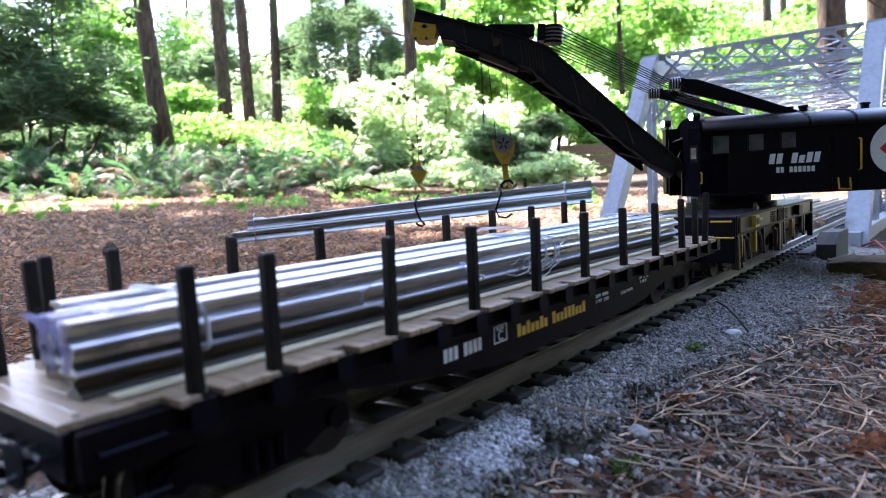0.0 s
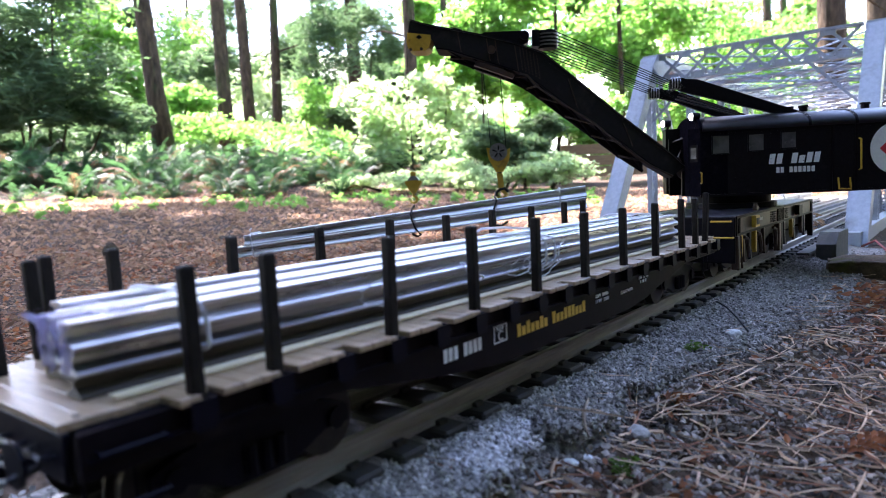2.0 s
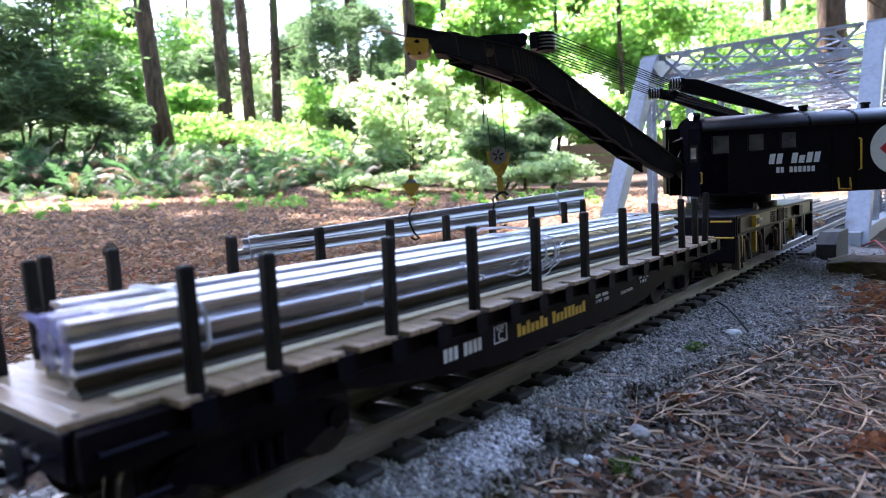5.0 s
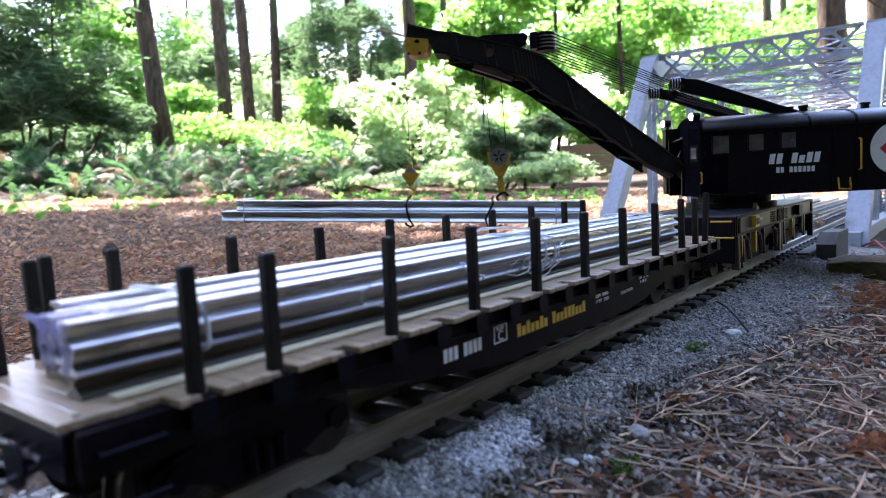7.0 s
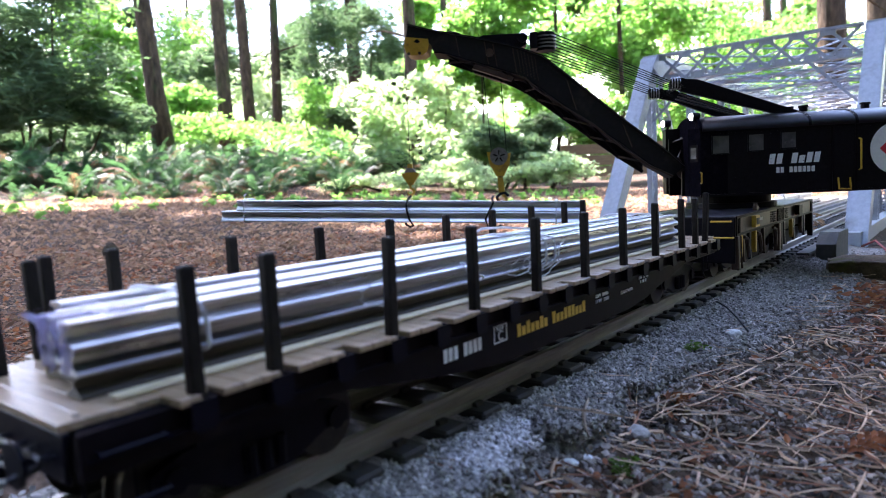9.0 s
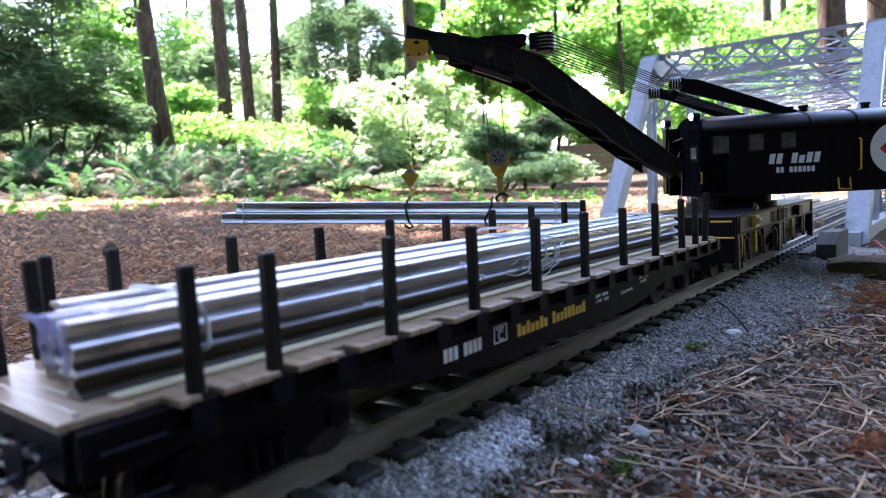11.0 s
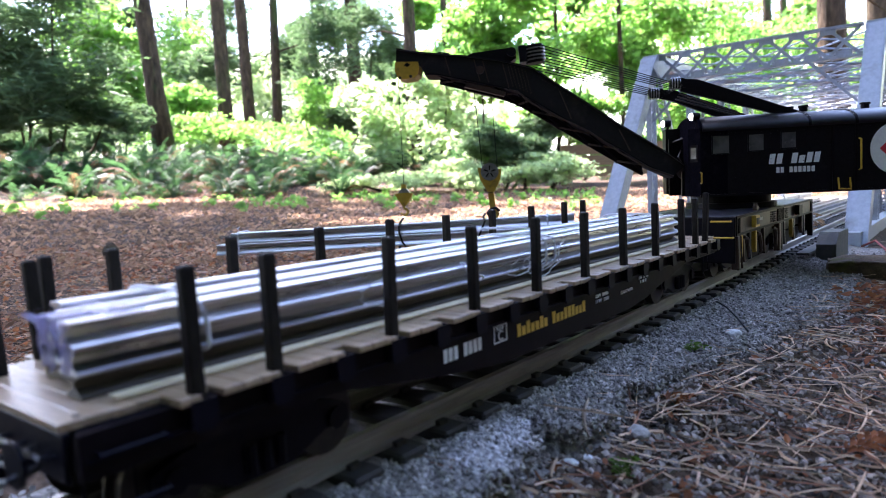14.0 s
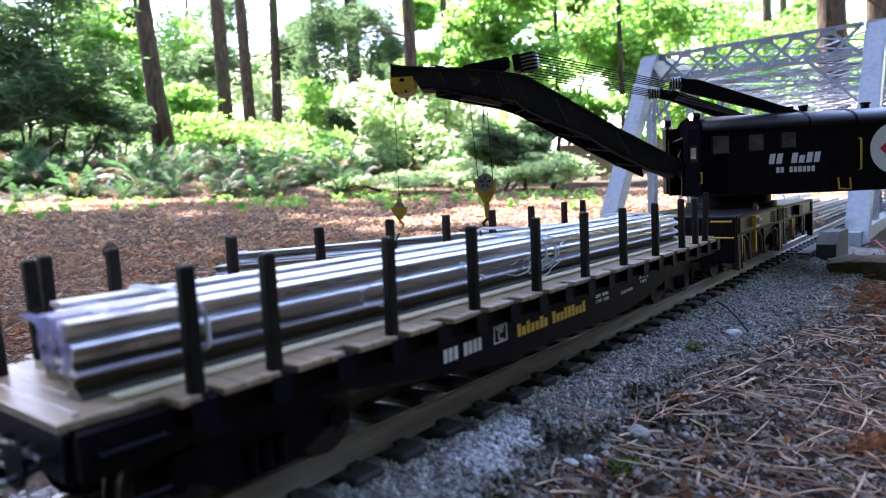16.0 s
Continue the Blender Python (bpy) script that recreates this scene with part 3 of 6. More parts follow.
# thin cream strip, slightly raised, along the near side of the bundle
part("edge_strip", round_box(LX0 + 0.004, LX1 - 0.01, 0.0120, 0.0168, 0.0003, 0.0018, 0.0004), STRIP, load, "thin pale cream strip along the bundle")


def band(x, y0, y1, z0, z1, wobble=0.001, r=0.0009, loop=0.0):
    pts = []
    for k in range(25):
        t = 2 * math.pi * k / 24
        cx, sx = math.cos(t), math.sin(t)
        py = (y0 + y1) / 2 + (y1 - y0) / 2 * math.copysign(abs(cx) ** 0.35, cx)
        pz = (z0 + z1) / 2 + (z1 - z0) / 2 * math.copysign(abs(sx) ** 0.35, sx)
        pts.append((x + wobble * math.sin(2 * t + x * 90), py, pz + (loop * max(0, math.sin(t)) ** 3)))
    return pts


for x, lp in ((0.004, 0.002), (0.225, 0.006), (0.236, 0.001), (0.410, 0.003)):
    part("cable_tie", Shape().tube(band(x, 0.0192, 0.0725, 0.0055, 0.0234, 0.0012, loop=lp), 0.0008), TIE_WRAP, load, "white plastic cable tie")
for x, amp, seed in ((0.218, 0.012, 1), (0.232, 0.010, 2), (0.196, 0.008, 3), (0.150, 0.006, 5), (0.085, 0.007, 7), (0.226, 0.013, 9)):
    random.seed(seed)
    pts = [(x + amp * math.cos(t * 0.7) + random.uniform(-0.003, 0.003), 0.0185 - 0.003 * math.sin(t), 0.013 + amp * 0.9 * math.sin(t * 0.55 + seed)) for t in (i * 0.5 for i in range(14))]
    part("film_strand", Shape().tube(pts, 0.00035, 5), TIE_WRAP, load)
film = Shape()
random.seed(3)
n = 14
rows_ = []
for k in range(5):
    ring = []
    for i in range(n * 2 + 1):
        u = i / (n * 2)
        y = 0.0195 + u * 0.032
        if k < 2:
            p = (LX0 - 0.0030 + random.uniform(-0.002, 0.001) + max(0, u - 0.6) * 0.02, y, 0.0085 + k * 0.0075 + random.uniform(-0.001, 0.001))
        else:
            p = (LX0 - 0.004 + (k - 2) * 0.011 + random.uniform(-0.002, 0.002), y, 0.0232 + random.uniform(-0.0002, 0.0014))
        ring.append(p)
    rows_.append(ring)
for k in range(4):
    for i in range(n * 2):
        if random.random() < (0.70 if k < 2 else 0.28):
            film.add([rows_[k][i], rows_[k][i + 1], rows_[k + 1][i + 1], rows_[k + 1][i]], [(0, 1, 2, 3)])
fo = part("cling_film", film, WRAP, load, "crumpled clear lilac wrapping film", smooth=True)

# ---- crane ----
AL = 122.0
crane = empty("railway_crane", pose(0.725, 0.05, 0), "black model railway crane with slewing house and boom", "railway crane")
HB = pose(0, 0, 0, 0, 0, AL)
L0, L1, HW = -0.190, 0.190, 0.055
part("car_deck", round_box(L0, L1, -HW + 0.004, HW - 0.004, 0.0115, 0.0155, 0.001), ROOF, crane, "worn dark grey deck plate")
for s in (-1, 1):
    y0, y1 = (-HW, -HW + 0.004) if s < 0 else (HW - 0.004, HW)
    sf = part("side_frame", Shape().box(L0, L1, y0, y1, -0.0010, 0.0150), CRANE_GREY, crane, "dusty grey-brown side girder")
    yo = y0 - 0.0012 if s < 0 else y1 + 0.0002
    rib = Shape()
    for z in (-0.0028, 0.0135):
        rib.box(L0, L1, yo, yo + 0.001, z, z + 0.0022)
    for x in [L0 + 0.001, L0 + 0.006, L0 + 0.011, L1 - 0.003, L1 - 0.012] + [-0.022 + 0.006 * k for k in range(6)]:
        rib.box(x, x + 0.0022, yo, yo + 0.001, -0.0006, 0.0135)
    part("rib", rib, BLACK_SIDE, sf)
    riv = Shape()
    for k in range(5):
        for j in range(5):
            for xo in (-0.045, 0.016):
                riv.rod((xo + k * 0.004, yo + 0.0005, 0.001 + j * 0.0025), (xo + k * 0.004, yo, 0.001 + j * 0.0025), 0.0008, n=6)
    part("rivet", riv, BLACK, sf)
part("end_face", round_box(L0 - 0.002, L0, -HW, HW, -0.028, 0.0150, 0.0006), BLACK, crane)
part("end_face", round_box(L1, L1 + 0.002, -HW, HW, -0.028, 0.0150, 0.0006), BLACK, crane)
er = Shape()
for k in range(7):
    for j in range(3):
        er.rod((L0 - 0.002, -0.040 + k * 0.005, -0.004 - j * 0.005), (L0 - 0.0027, -0.040 + k * 0.005, -0.004 - j * 0.005), 0.0009, n=6)
part("rivet", er, CRANE_GREY, crane)
for z, a, b in ((0.0112, -0.0515, -0.0344), (-0.0038, -0.0535, -0.0345)):
    part("handrail", Shape().tube([(L0 - 0.002, a, z), (L0 - 0.006, a, z), (L0 - 0.006, b, z), (L0 - 0.002, b, z)], 0.0010), YELLOW, crane, "yellow grab rail")
part("coupler", Shape().box(L0 - 0.020, L0, -0.004, 0.004, -0.024, -0.016).box(L0 - 0.030, L0 - 0.020, -0.007, 0.007, -0.028, -0.013), BLACK, crane)
part("underframe", Shape().box(L0 + 0.004, L1 - 0.004, -0.044, 0.044, -0.016, 0.0115), BLACK, crane)
whl = Shape().rod((0, 0, 0), (0, 0.0065, 0), 0.0150, n=24).rod((0, 0.0065, 0), (0, 0.008, 0), 0.0168, n=24).rod((0, -0.002, 0), (0, 0, 0), 0.005, n=12).mesh("wheel", WHEEL)
for x in (-0.165, -0.125, -0.085, -0.045, 0.050, 0.095, 0.130, 0.165):
    part("wheel", whl, WHEEL, crane, m=pose(x, -0.0285, -0.0300))
    part("wheel", whl, WHEEL, crane, m=pose(x, 0.0285, -0.0300, 0, 0, 180))
part("truck_frame", Shape().prism([(-0.182, -0.021), (-0.03, -0.021), (-0.03, -0.030), (-0.045, -0.036), (-0.165, -0.036), (-0.182, -0.030)], -0.040, -0.036).prism([(0.032, -0.021), (0.182, -0.021), (0.182, -0.030), (0.165, -0.036), (0.045, -0.036), (0.032, -0.030)], -0.040, -0.036), BLACK_SIDE, crane)
for x, mat in ((-0.186, CRANE_GREY), (-0.014, CRANE_GREY), (-0.005, BLACK_SIDE), (0.184, BLACK_SIDE)):
    part("jack_bracket", Shape().prism([(x - 0.004, -0.003), (x + 0.004, -0.003), (x + 0.0035, -0.034), (x - 0.003, -0.034)], -HW - 0.002, -HW + 0.004), mat, crane)
for x in (-0.172, -0.118, 0.060, 0.118):
    part("outrigger", Shape().prism([(x - 0.0026, -0.003), (x + 0.0026, -0.003), (x + 0.0030, -0.019), (x + 0.001, -0.025), (x - 0.0024, -0.021)], -HW - 0.001, -HW + 0.003), YELLOW if x < 0.1 else CRANE_GREY, crane, "yellow outrigger arm")
for x in (-0.150, -0.100, -0.030):
    hook_arm = Shape().tube([(x - 0.010, -HW, -0.006), (x - 0.004, -HW - 0.001, -0.008), (x, -HW - 0.001, -0.018), (x + 0.006, -HW, -0.027)], [0.0016, 0.0022, 0.0020, 0.0012])
    part("rail_clamp", hook_arm, CRANE_GREY, crane)
bx = part("sheave_guard", Shape().box(-0.137, -0.121, -HW - 0.005, -HW - 0.0012, 0.0016, 0.0128), YELLOW, crane, "yellow guard box on side girder")
part("guard_opening", Shape().box(-0.134, -0.124, -HW - 0.0056, -HW - 0.0051, 0.0040, 0.0104), BLACK, bx)
strokes("ssss", 0, 0, 0.018, 0.004, WHITE_INK, crane, pose(-0.106, -HW - 0.0002, 0.006))
part("guard_box", Shape().box(0.072, 0.092, -HW - 0.006, -HW - 0.0012, 0.0010, 0.0125), BLACK_SIDE, crane)
part("turntable", Shape().rod((0, 0, 0.0155), (0, 0, 0.0215), 0.050, n=40).rod((0, 0, 0.0215), (0, 0, 0.0310), 0.044, n=40), BLACK, crane)
for x0 in (-0.052, 0.010):
    plate_ = Shape()
    for i in range(5):
        for j in range(5):
            plate_.rod((x0 + i * 0.0042, -HW - 0.0002, 0.0018 + j * 0.0024), (x0 + i * 0.0042, -HW - 0.0006, 0.0018 + j * 0.0024), 0.0010, n=6)
    tagged(part("pierced_hole", plate_, BLACK, crane), kind="stuff")
for k, x in enumerate((-0.152, -0.128, -0.070, 0.030, 0.085, 0.150)):
    part("brake_hanger", Shape().prism([(x - 0.0035, -0.004), (x + 0.0035, -0.004), (x + 0.0015, -0.017), (x + 0.0050, -0.031), (x + 0.0010, -0.031), (x - 0.0020, -0.017)], -HW + 0.002, -HW + 0.005), IRON if k % 2 else CRANE_GREY, crane)
part("step_iron", Shape().tube([(L0 + 0.002, -HW - 0.001, -0.003), (L0 + 0.001, -HW - 0.002, -0.034), (L0 + 0.014, -HW - 0.002, -0.034), (L0 + 0.013, -HW - 0.001, -0.003)], 0.0010), CRANE_GREY, crane)
part("deck_valve", Shape().box(-0.090, -0.082, -0.050, -0.046, 0.0155, 0.0200).rod((-0.086, -0.048, 0.02), (-0.086, -0.048, 0.0225), 0.002), CRANE_GREY, crane)

# slewing house, in its own frame: boom to +x, camera side +y
W2, EAVE, Z0, XF, XR = 0.052, 0.1025, 0.0310, 0.0485, -0.235
roof_pts = []
for k in range(0, 29):
    t = math.pi * k / 28
    roof_pts.append((math.cos(t) * (W2 + 0.0012), EAVE + 0.0195 * math.sin(t) ** 0.75))
house = part("house", Shape().along([(-W2, Z0), (W2, Z0), (W2, EAVE), (-W2, EAVE)], XR, XF - 0.030).box(XF - 0.030, XF, -W2, -0.026, Z0, EAVE), BLACK, crane, "black riveted machinery house", m=HB)
# cab front and gable take the darker copy, which puts shade into their colour
part("cab_front", Shape().add([(x, y, z) for z in (Z0, EAVE + 0.004) for x, y in ((XF - 0.030, W2), (XF - 0.001, W2), (XF + 0.0085, 0.0371), (XF + 0.0085, 0.014), (XF - 0.030, 0.014))], [(4, 3, 2, 1, 0), (5, 6, 7, 8, 9)] + [(i, (i + 1) % 5, 5 + (i + 1) % 5, 5 + i) for i in range(5)]), FRONT_DARK, house, "slanted cab front, black darkened as if shaded")
part("gable", Shape().along([(y * 1.004, z + 0.0004) for y, z in roof_pts], XF - 0.003, XF + 0.0005), FRONT_DARK, house)
part("roof", Shape().along(roof_pts, XR - 0.002, XF - 0.0032), ROOF, house, "grey-blue curved roof", smooth=False)
roof_ob = house.children[-1].data
roof_ob.polygons.foreach_set("use_smooth", [len(p.vertices) == 4 and abs(p.normal.z) > 0.02 for p in roof_ob.polygons])
rv = Shape()
for z in (0.0335, 0.0995):
    for k in range(70):
        x = XF - 0.003 - k * 0.004
        rv.box(x, x + 0.0008, W2, W2 + 0.0004, z, z + 0.0008)
for x in (0.010, -0.028, -0.062, -0.090, -0.122):
    for k in range(16):
        rv.box(x, x + 0.0008, W2, W2 + 0.0004, 0.037 + k * 0.004, 0.0378 + k * 0.004)
part("rivet", rv, BLACK_SIDE, house)


def side_window(x0, x1, z0, z1, lit=True):
    fr = Shape()
    b = 0.0012
    fr.box(x0 - b, x0, W2, W2 + 0.0012, z0 - b, z1 + b).box(x1, x1 + b, W2, W2 + 0.0012, z0 - b, z1 + b)
    fr.box(x0, x1, W2, W2 + 0.0012, z0 - b, z0).box(x0, x1, W2, W2 + 0.0012, z1, z1 + b)
    wf = part("window", fr, BLACK, house)
    part("pane", Shape().box(x0, x1, W2 + 0.0001, W2 + 0.0005, z0, z1), PANE if lit else BLACK_SIDE, wf, "dusty grey window pane")


side_window(0.0171, 0.0344, 0.0778, 0.0967)
side_window(-0.0195, -0.0041, 0.0790, 0.0965)
side_window(-0.0533, -0.0385, 0.0803, 0.0970)
fw = part("front_window", Shape().box(-0.0056, 0.0056, -0.0002, 0.0008, -0.0095, 0.0095), BLACK_SIDE, house, m=pose(XF + 0.0038, 0.0446, 0.0790, 0, 0, -57.5))
part("pane", Shape().box(-0.0038, 0.0038, 0.0009, 0.0014, -0.0058, 0.0062), PANE, fw, "pale grey window pane")
door = part("doorway", Shape().box(-0.1145, -0.0930, W2, W2 + 0.0006, 0.0310, 0.1000), BLACK, house, "dark open doorway")
part("door_frame", Shape().box(-0.1165, -0.1145, W2, W2 + 0.0018, 0.031, 0.102).box(-0.0930, -0.0915, W2, W2 + 0.0018, 0.031, 0.102), BLACK_SIDE, door)
part("handrail", Shape().tube([(-0.1194, W2, 0.0865), (-0.1194, W2 + 0.004, 0.0860), (-0.1196, W2 + 0.004, 0.0535), (-0.1196, W2, 0.0530)], 0.0010), YELLOW, house, "yellow grab rail")
part("handrail", Shape().tube([(0.0475, W2, 0.0575), (0.0475, W2 + 0.004, 0.0570), (0.0475, W2 + 0.004, 0.0460), (0.0475, W2, 0.0455)], 0.0009), YELLOW, house, "yellow grab rail")
part("step", Shape().tube([(-0.0978, W2, 0.0450), (-0.0978, W2 + 0.003, 0.0330), (-0.1098, W2 + 0.003, 0.0320), (-0.1098, W2, 0.0445)], 0.0012), YELLOW, house, "yellow step iron")
onside = pose(0, W2 + 0.0003, 0, 0, 0, 180)
strokes("ll lsll", 0.0248, 0.0632, 0.0550, 0.0112, WHITE_INK, house, onside, lean=0.18)
strokes("ll llllll", 0.0330, 0.0533, 0.0415, 0.0062, WHITE_INK, house, onside)
part("round_emblem", Shape().rod((-0.1590, W2, 0.0745), (-0.1590, W2 + 0.0005, 0.0745), 0.0285, n=48), WHITE_INK, house, "white round emblem")
part("emblem_triangle", Shape().prism([(-0.1400, 0.0745), (-0.1590, 0.0935), (-0.1590, 0.0555)], W2 + 0.0006, W2 + 0.0008), RED_INK, house, "red triangle")
part("sill_angle", Shape().box(XR, XF, W2, W2 + 0.0014, Z0 - 0.001, Z0 + 0.0016), BLACK, house)
part("roof_vent", Shape().box(-0.122, -0.094, 0.040, 0.0445, 0.1095, 0.1140), BLACK_SIDE, house)
for x in (-0.070, -0.118):
    part("roof_strap", Shape().along([(y * 1.0, z + 0.0006) for y, z in roof_pts], x, x + 0.003), BLACK_SIDE, house)
strap_rivets = Shape()
for x in (-0.070, -0.0672, -0.118, -0.1152):
    for k in range(2, 14):
        y, z = roof_pts[k * 2]
        strap_rivets.rod((x + 0.0001, y, z + 0.0005), (x + 0.0001, y * 1.002, z + 0.0014), 0.0005, n=5)
part("rivet", strap_rivets, SHEAVE, house)
for x, y in ((-0.066, 0.0), (-0.080, 0.006), (-0.150, 0.0), (-0.185, 0.01)):
    part("roof_stack", Shape().rod((x, y, 0.1215), (x, y, 0.1275), 0.0045, n=14).rod((x, y, 0.1270), (x, y, 0.1290), 0.0056, n=14), BLACK, house)
for x, y, z in ((0.0520, 0.036, 0.1210), (0.0660, -0.043, 0.1205)):
    lm = part("work_lamp", Shape().rod((x - 0.008, y, z), (x, y, z), 0.0040, 0.0047, n=16), BLACK, house, "black lit work lamp")
    dome = Shape().rod((x + 0.0001, y, z), (x + 0.0018, y, z), 0.0042, 0.0038, n=16).rod((x + 0.0018, y, z), (x + 0.0032, y, z), 0.0038, 0.0024, n=16).rod((x + 0.0032, y, z), (x + 0.0038, y, z), 0.0024, 0.0006, n=16)
    part("lens", dome, LAMP, lm, "bright white lamp lens")
    part("bracket", Shape().box(x - 0.006, x - 0.003, y - 0.0012, y + 0.0012, z - 0.0140, z - 0.004), BLACK, lm)
part("front_frame", Shape().box(0.0485, 0.0660, -W2, -0.034, 0.0330, 0.1130).box(0.0485, 0.0640, -0.030, -0.0265, 0.031, 0.100).box(0.0485, 0.060, 0.0150, 0.020, 0.031, 0.060), BLACK, house)
part("winch", Shape().rod((0.034, -0.025, 0.080), (0.034, 0.013, 0.080), 0.013, n=18).rod((0.046, -0.025, 0.060), (0.046, 0.013, 0.060), 0.010, n=18), BLACK_SIDE, house)
part("pipe", Shape().tube([(0.062, -0.030, 0.095), (0.056, -0.024, 0.098), (0.050, -0.012, 0.100), (0.046, 0.0, 0.100)], 0.0010).tube([(0.058, 0.008, 0.085), (0.061, 0.008, 0.078), (0.057, 0.008, 0.070)], 0.0009), CRANE_GREY, house)

# gantry on the roof
near_arm = [(0.0600, 0.1660), (0.0420, 0.1645), (-0.0740, 0.1205), (-0.0500, 0.1185), (0.0600, 0.1520)]
far_arm = [(0.0760, 0.1590), (0.0620, 0.1595), (-0.0120, 0.1300), (-0.0300, 0.1200), (0.0, 0.1195), (0.0640, 0.1465), (0.0760, 0.1490)]
for y0, outline, ux, uz in ((0.018, near_arm, 0.0600, 0.1610), (-0.020, far_arm, 0.0760, 0.1555)):
    part("gantry_arm", Shape().prism(outline, y0 - 0.0030, y0 + 0.0030), BLACK, house)
    for k in range(4):
        x = ux + 0.0005 + k * 0.0030
        part("gantry_sheave", Shape().rod((x, y0, uz), (x + 0.0012, y0, uz), 0.0072, n=18), SHEAVE, house, "bright turned sheave")
    part("sheave_block", Shape().box(ux - 0.004, ux + 0.012, y0 - 0.0050, y0 + 0.0050, uz - 0.0055, uz + 0.0055), BLACK, house)
for k in range(3):
    part("gantry_rod", Shape().rod((0.0600, 0.012 - k * 0.009, 0.1500 - k * 0.002), (-0.020, 0.012 - k * 0.009, 0.1190), 0.0010, n=6), CRANE_GREY, house)
part("gantry_tie", Shape().rod((0.068, -0.03, 0.1550), (0.060, 0.028, 0.1600), 0.0022, n=8), BLACK, house)

# boom, in its own frame: the foot pin at the origin
TOP = [(0.3091, 0.1858), (0.2884, 0.1791), (0.2564, 0.1713), (0.2298, 0.1652), (0.1903, 0.1540), (0.1688, 0.1460), (0.1526, 0.1397), (0.1258, 0.1172), (0.0940, 0.0898), (0.0623, 0.0619), (0.0306, 0.0366), (0.0072, 0.0177), (-0.0086, 0.0025)]
BOT = [(0.3120, 0.1690), (0.2827, 0.1622), (0.2789, 0.1528), (0.2641, 0.1505), (0.2356, 0.1402), (0.1871, 0.1231), (0.1719, 0.1149), (0.1571, 0.1048), (0.1269, 0.0807), (0.0949, 0.0565), (0.0629, 0.0337), (0.0311, 0.0078), (0.0056, -0.0080)]
boom = part("boom", Shape().prism(TOP[:1] + TOP[1:] + BOT[::-1], 0.0150, 0.0185).prism(TOP + BOT[::-1], -0.0185, -0.0150), BOOM_BLACK, crane, "black bent box boom")


def flange(pts, wide, thick, up):
    """A bent plate that follows the edge of the boom."""
    n, sh = len(pts), Shape()
    v = [(x, y, z + k * up * thick) for x, z in pts for y in (-wide, wide) for k in (0, 1)]
    f = [(4 * i + a, 4 * i + b, 4 * i + 4 + b, 4 * i + 4 + a) for i in range(n - 1) for a, b in ((0, 1), (1, 3), (3, 2), (2, 0))]
    return sh.add(v, f + [(0, 1, 3, 2), (4 * n - 4, 4 * n - 3, 4 * n - 1, 4 * n - 2)])


part("boom_flange", flange(TOP, 0.0205, 0.0016, 1), BOOM_BLACK, boom)
part("boom_flange", flange(BOT[2:], 0.0205, 0.0016, -1), BLACK_SIDE, boom)
LOW = [(0.2641, 0.1440), (0.2356, 0.1330), (0.1990, 0.1190), (0.1719, 0.1040), (0.1571, 0.0930), (0.1269, 0.0690), (0.0949, 0.0440), (0.0629, 0.0190), (0.0340, -0.0010)]
inner = [(x, z + 0.001) for x, z in BOT[3:11]] + [(0.0340, 0.0110)]
part("keel_web", Shape().prism(inner + [(x, z + 0.0008) for x, z in LOW[::-1]], -0.0125, -0.0100), BLACK_SIDE, boom)
for i in range(len(LOW) - 1):
    a, b = LOW[i], LOW[i + 1]
    ta, tb = np.interp(a[0], *zip(*sorted(BOT[2:]))), np.interp(b[0], *zip(*sorted(BOT[2:])))
    part("keel_chord", Shape().rod((a[0], -0.0113, a[1]), (b[0], -0.0113, b[1]), 0.0022, n=6), BLACK_SIDE, boom)
    part("lacing", Shape().rod((a[0], -0.010, a[1]), (b[0], 0.0165, tb - 0.001), 0.0013, n=6), CRANE_GREY, boom)
    part("lacing", Shape().rod((a[0], 0.0165, ta - 0.001), (b[0], -0.010, b[1] + 0.001), 0.0012, n=6), BLACK_SIDE, boom)
    tooth = [(b[0] + 0.010, np.interp(b[0] + 0.010, (b[0], a[0]), (b[1], a[1])) + 0.001), (b[0] + 0.0005, b[1] - 0.0035), (b[0] - 0.001, b[1] + 0.002)]
    if i < len(LOW) - 2:
        part("keel_gusset", Shape().prism(tooth, -0.0125, -0.0095), BLACK_SIDE, boom)
hose_pts = [(x, 0.0212, z - 0.003 + 0.0035 * math.sin(i * 2.1)) for i, (x, z) in enumerate(BOT[5:])]
part("air_hose", Shape().tube(hose_pts, 0.0011), CRANE_GREY, boom)
for x, wide in ((0.2500, 0.0), (0.2160, 0.010), (0.1830, 0.0), (0.1180, 0.0), (0.0550, 0.0)):
    z_top, z_bot = np.interp(x, *zip(*sorted(TOP))) - 0.001, np.interp(x, *zip(*sorted(BOT[2:]))) + 0.001
    for o in ((0.0, wide) if wide else (0.0,)):
        lean = 0.010 if x < 0.15 else 0.004
        part("stiffener", Shape().prism([(x - o + lean / 2, z_top - o * 0.3), (x - o + lean / 2 + 0.0013, z_top - o * 0.3), (x - o - lean / 2 + 0.0013, z_bot - o * 0.3), (x - o - lean / 2, z_bot - o * 0.3)], 0.0186, 0.0196), CRANE_GREY, boom)
rvt = Shape()
for k in range(6):
    for j in range(9):
        x, z = 0.1570 + k * 0.0040 + j * 0.0004, 0.1120 + j * 0.0032 + k * 0.0022
        rvt.rod((x, 0.0185, z), (x, 0.0191, z), 0.0009, n=6)
for k in range(40):
    s = k / 39
    rvt.rod((0.0150 + s * 0.130, 0.0185, 0.0205 + s * 0.1075), (0.0150 + s * 0.130, 0.0190, 0.0205 + s * 0.1075), 0.0006, n=5)
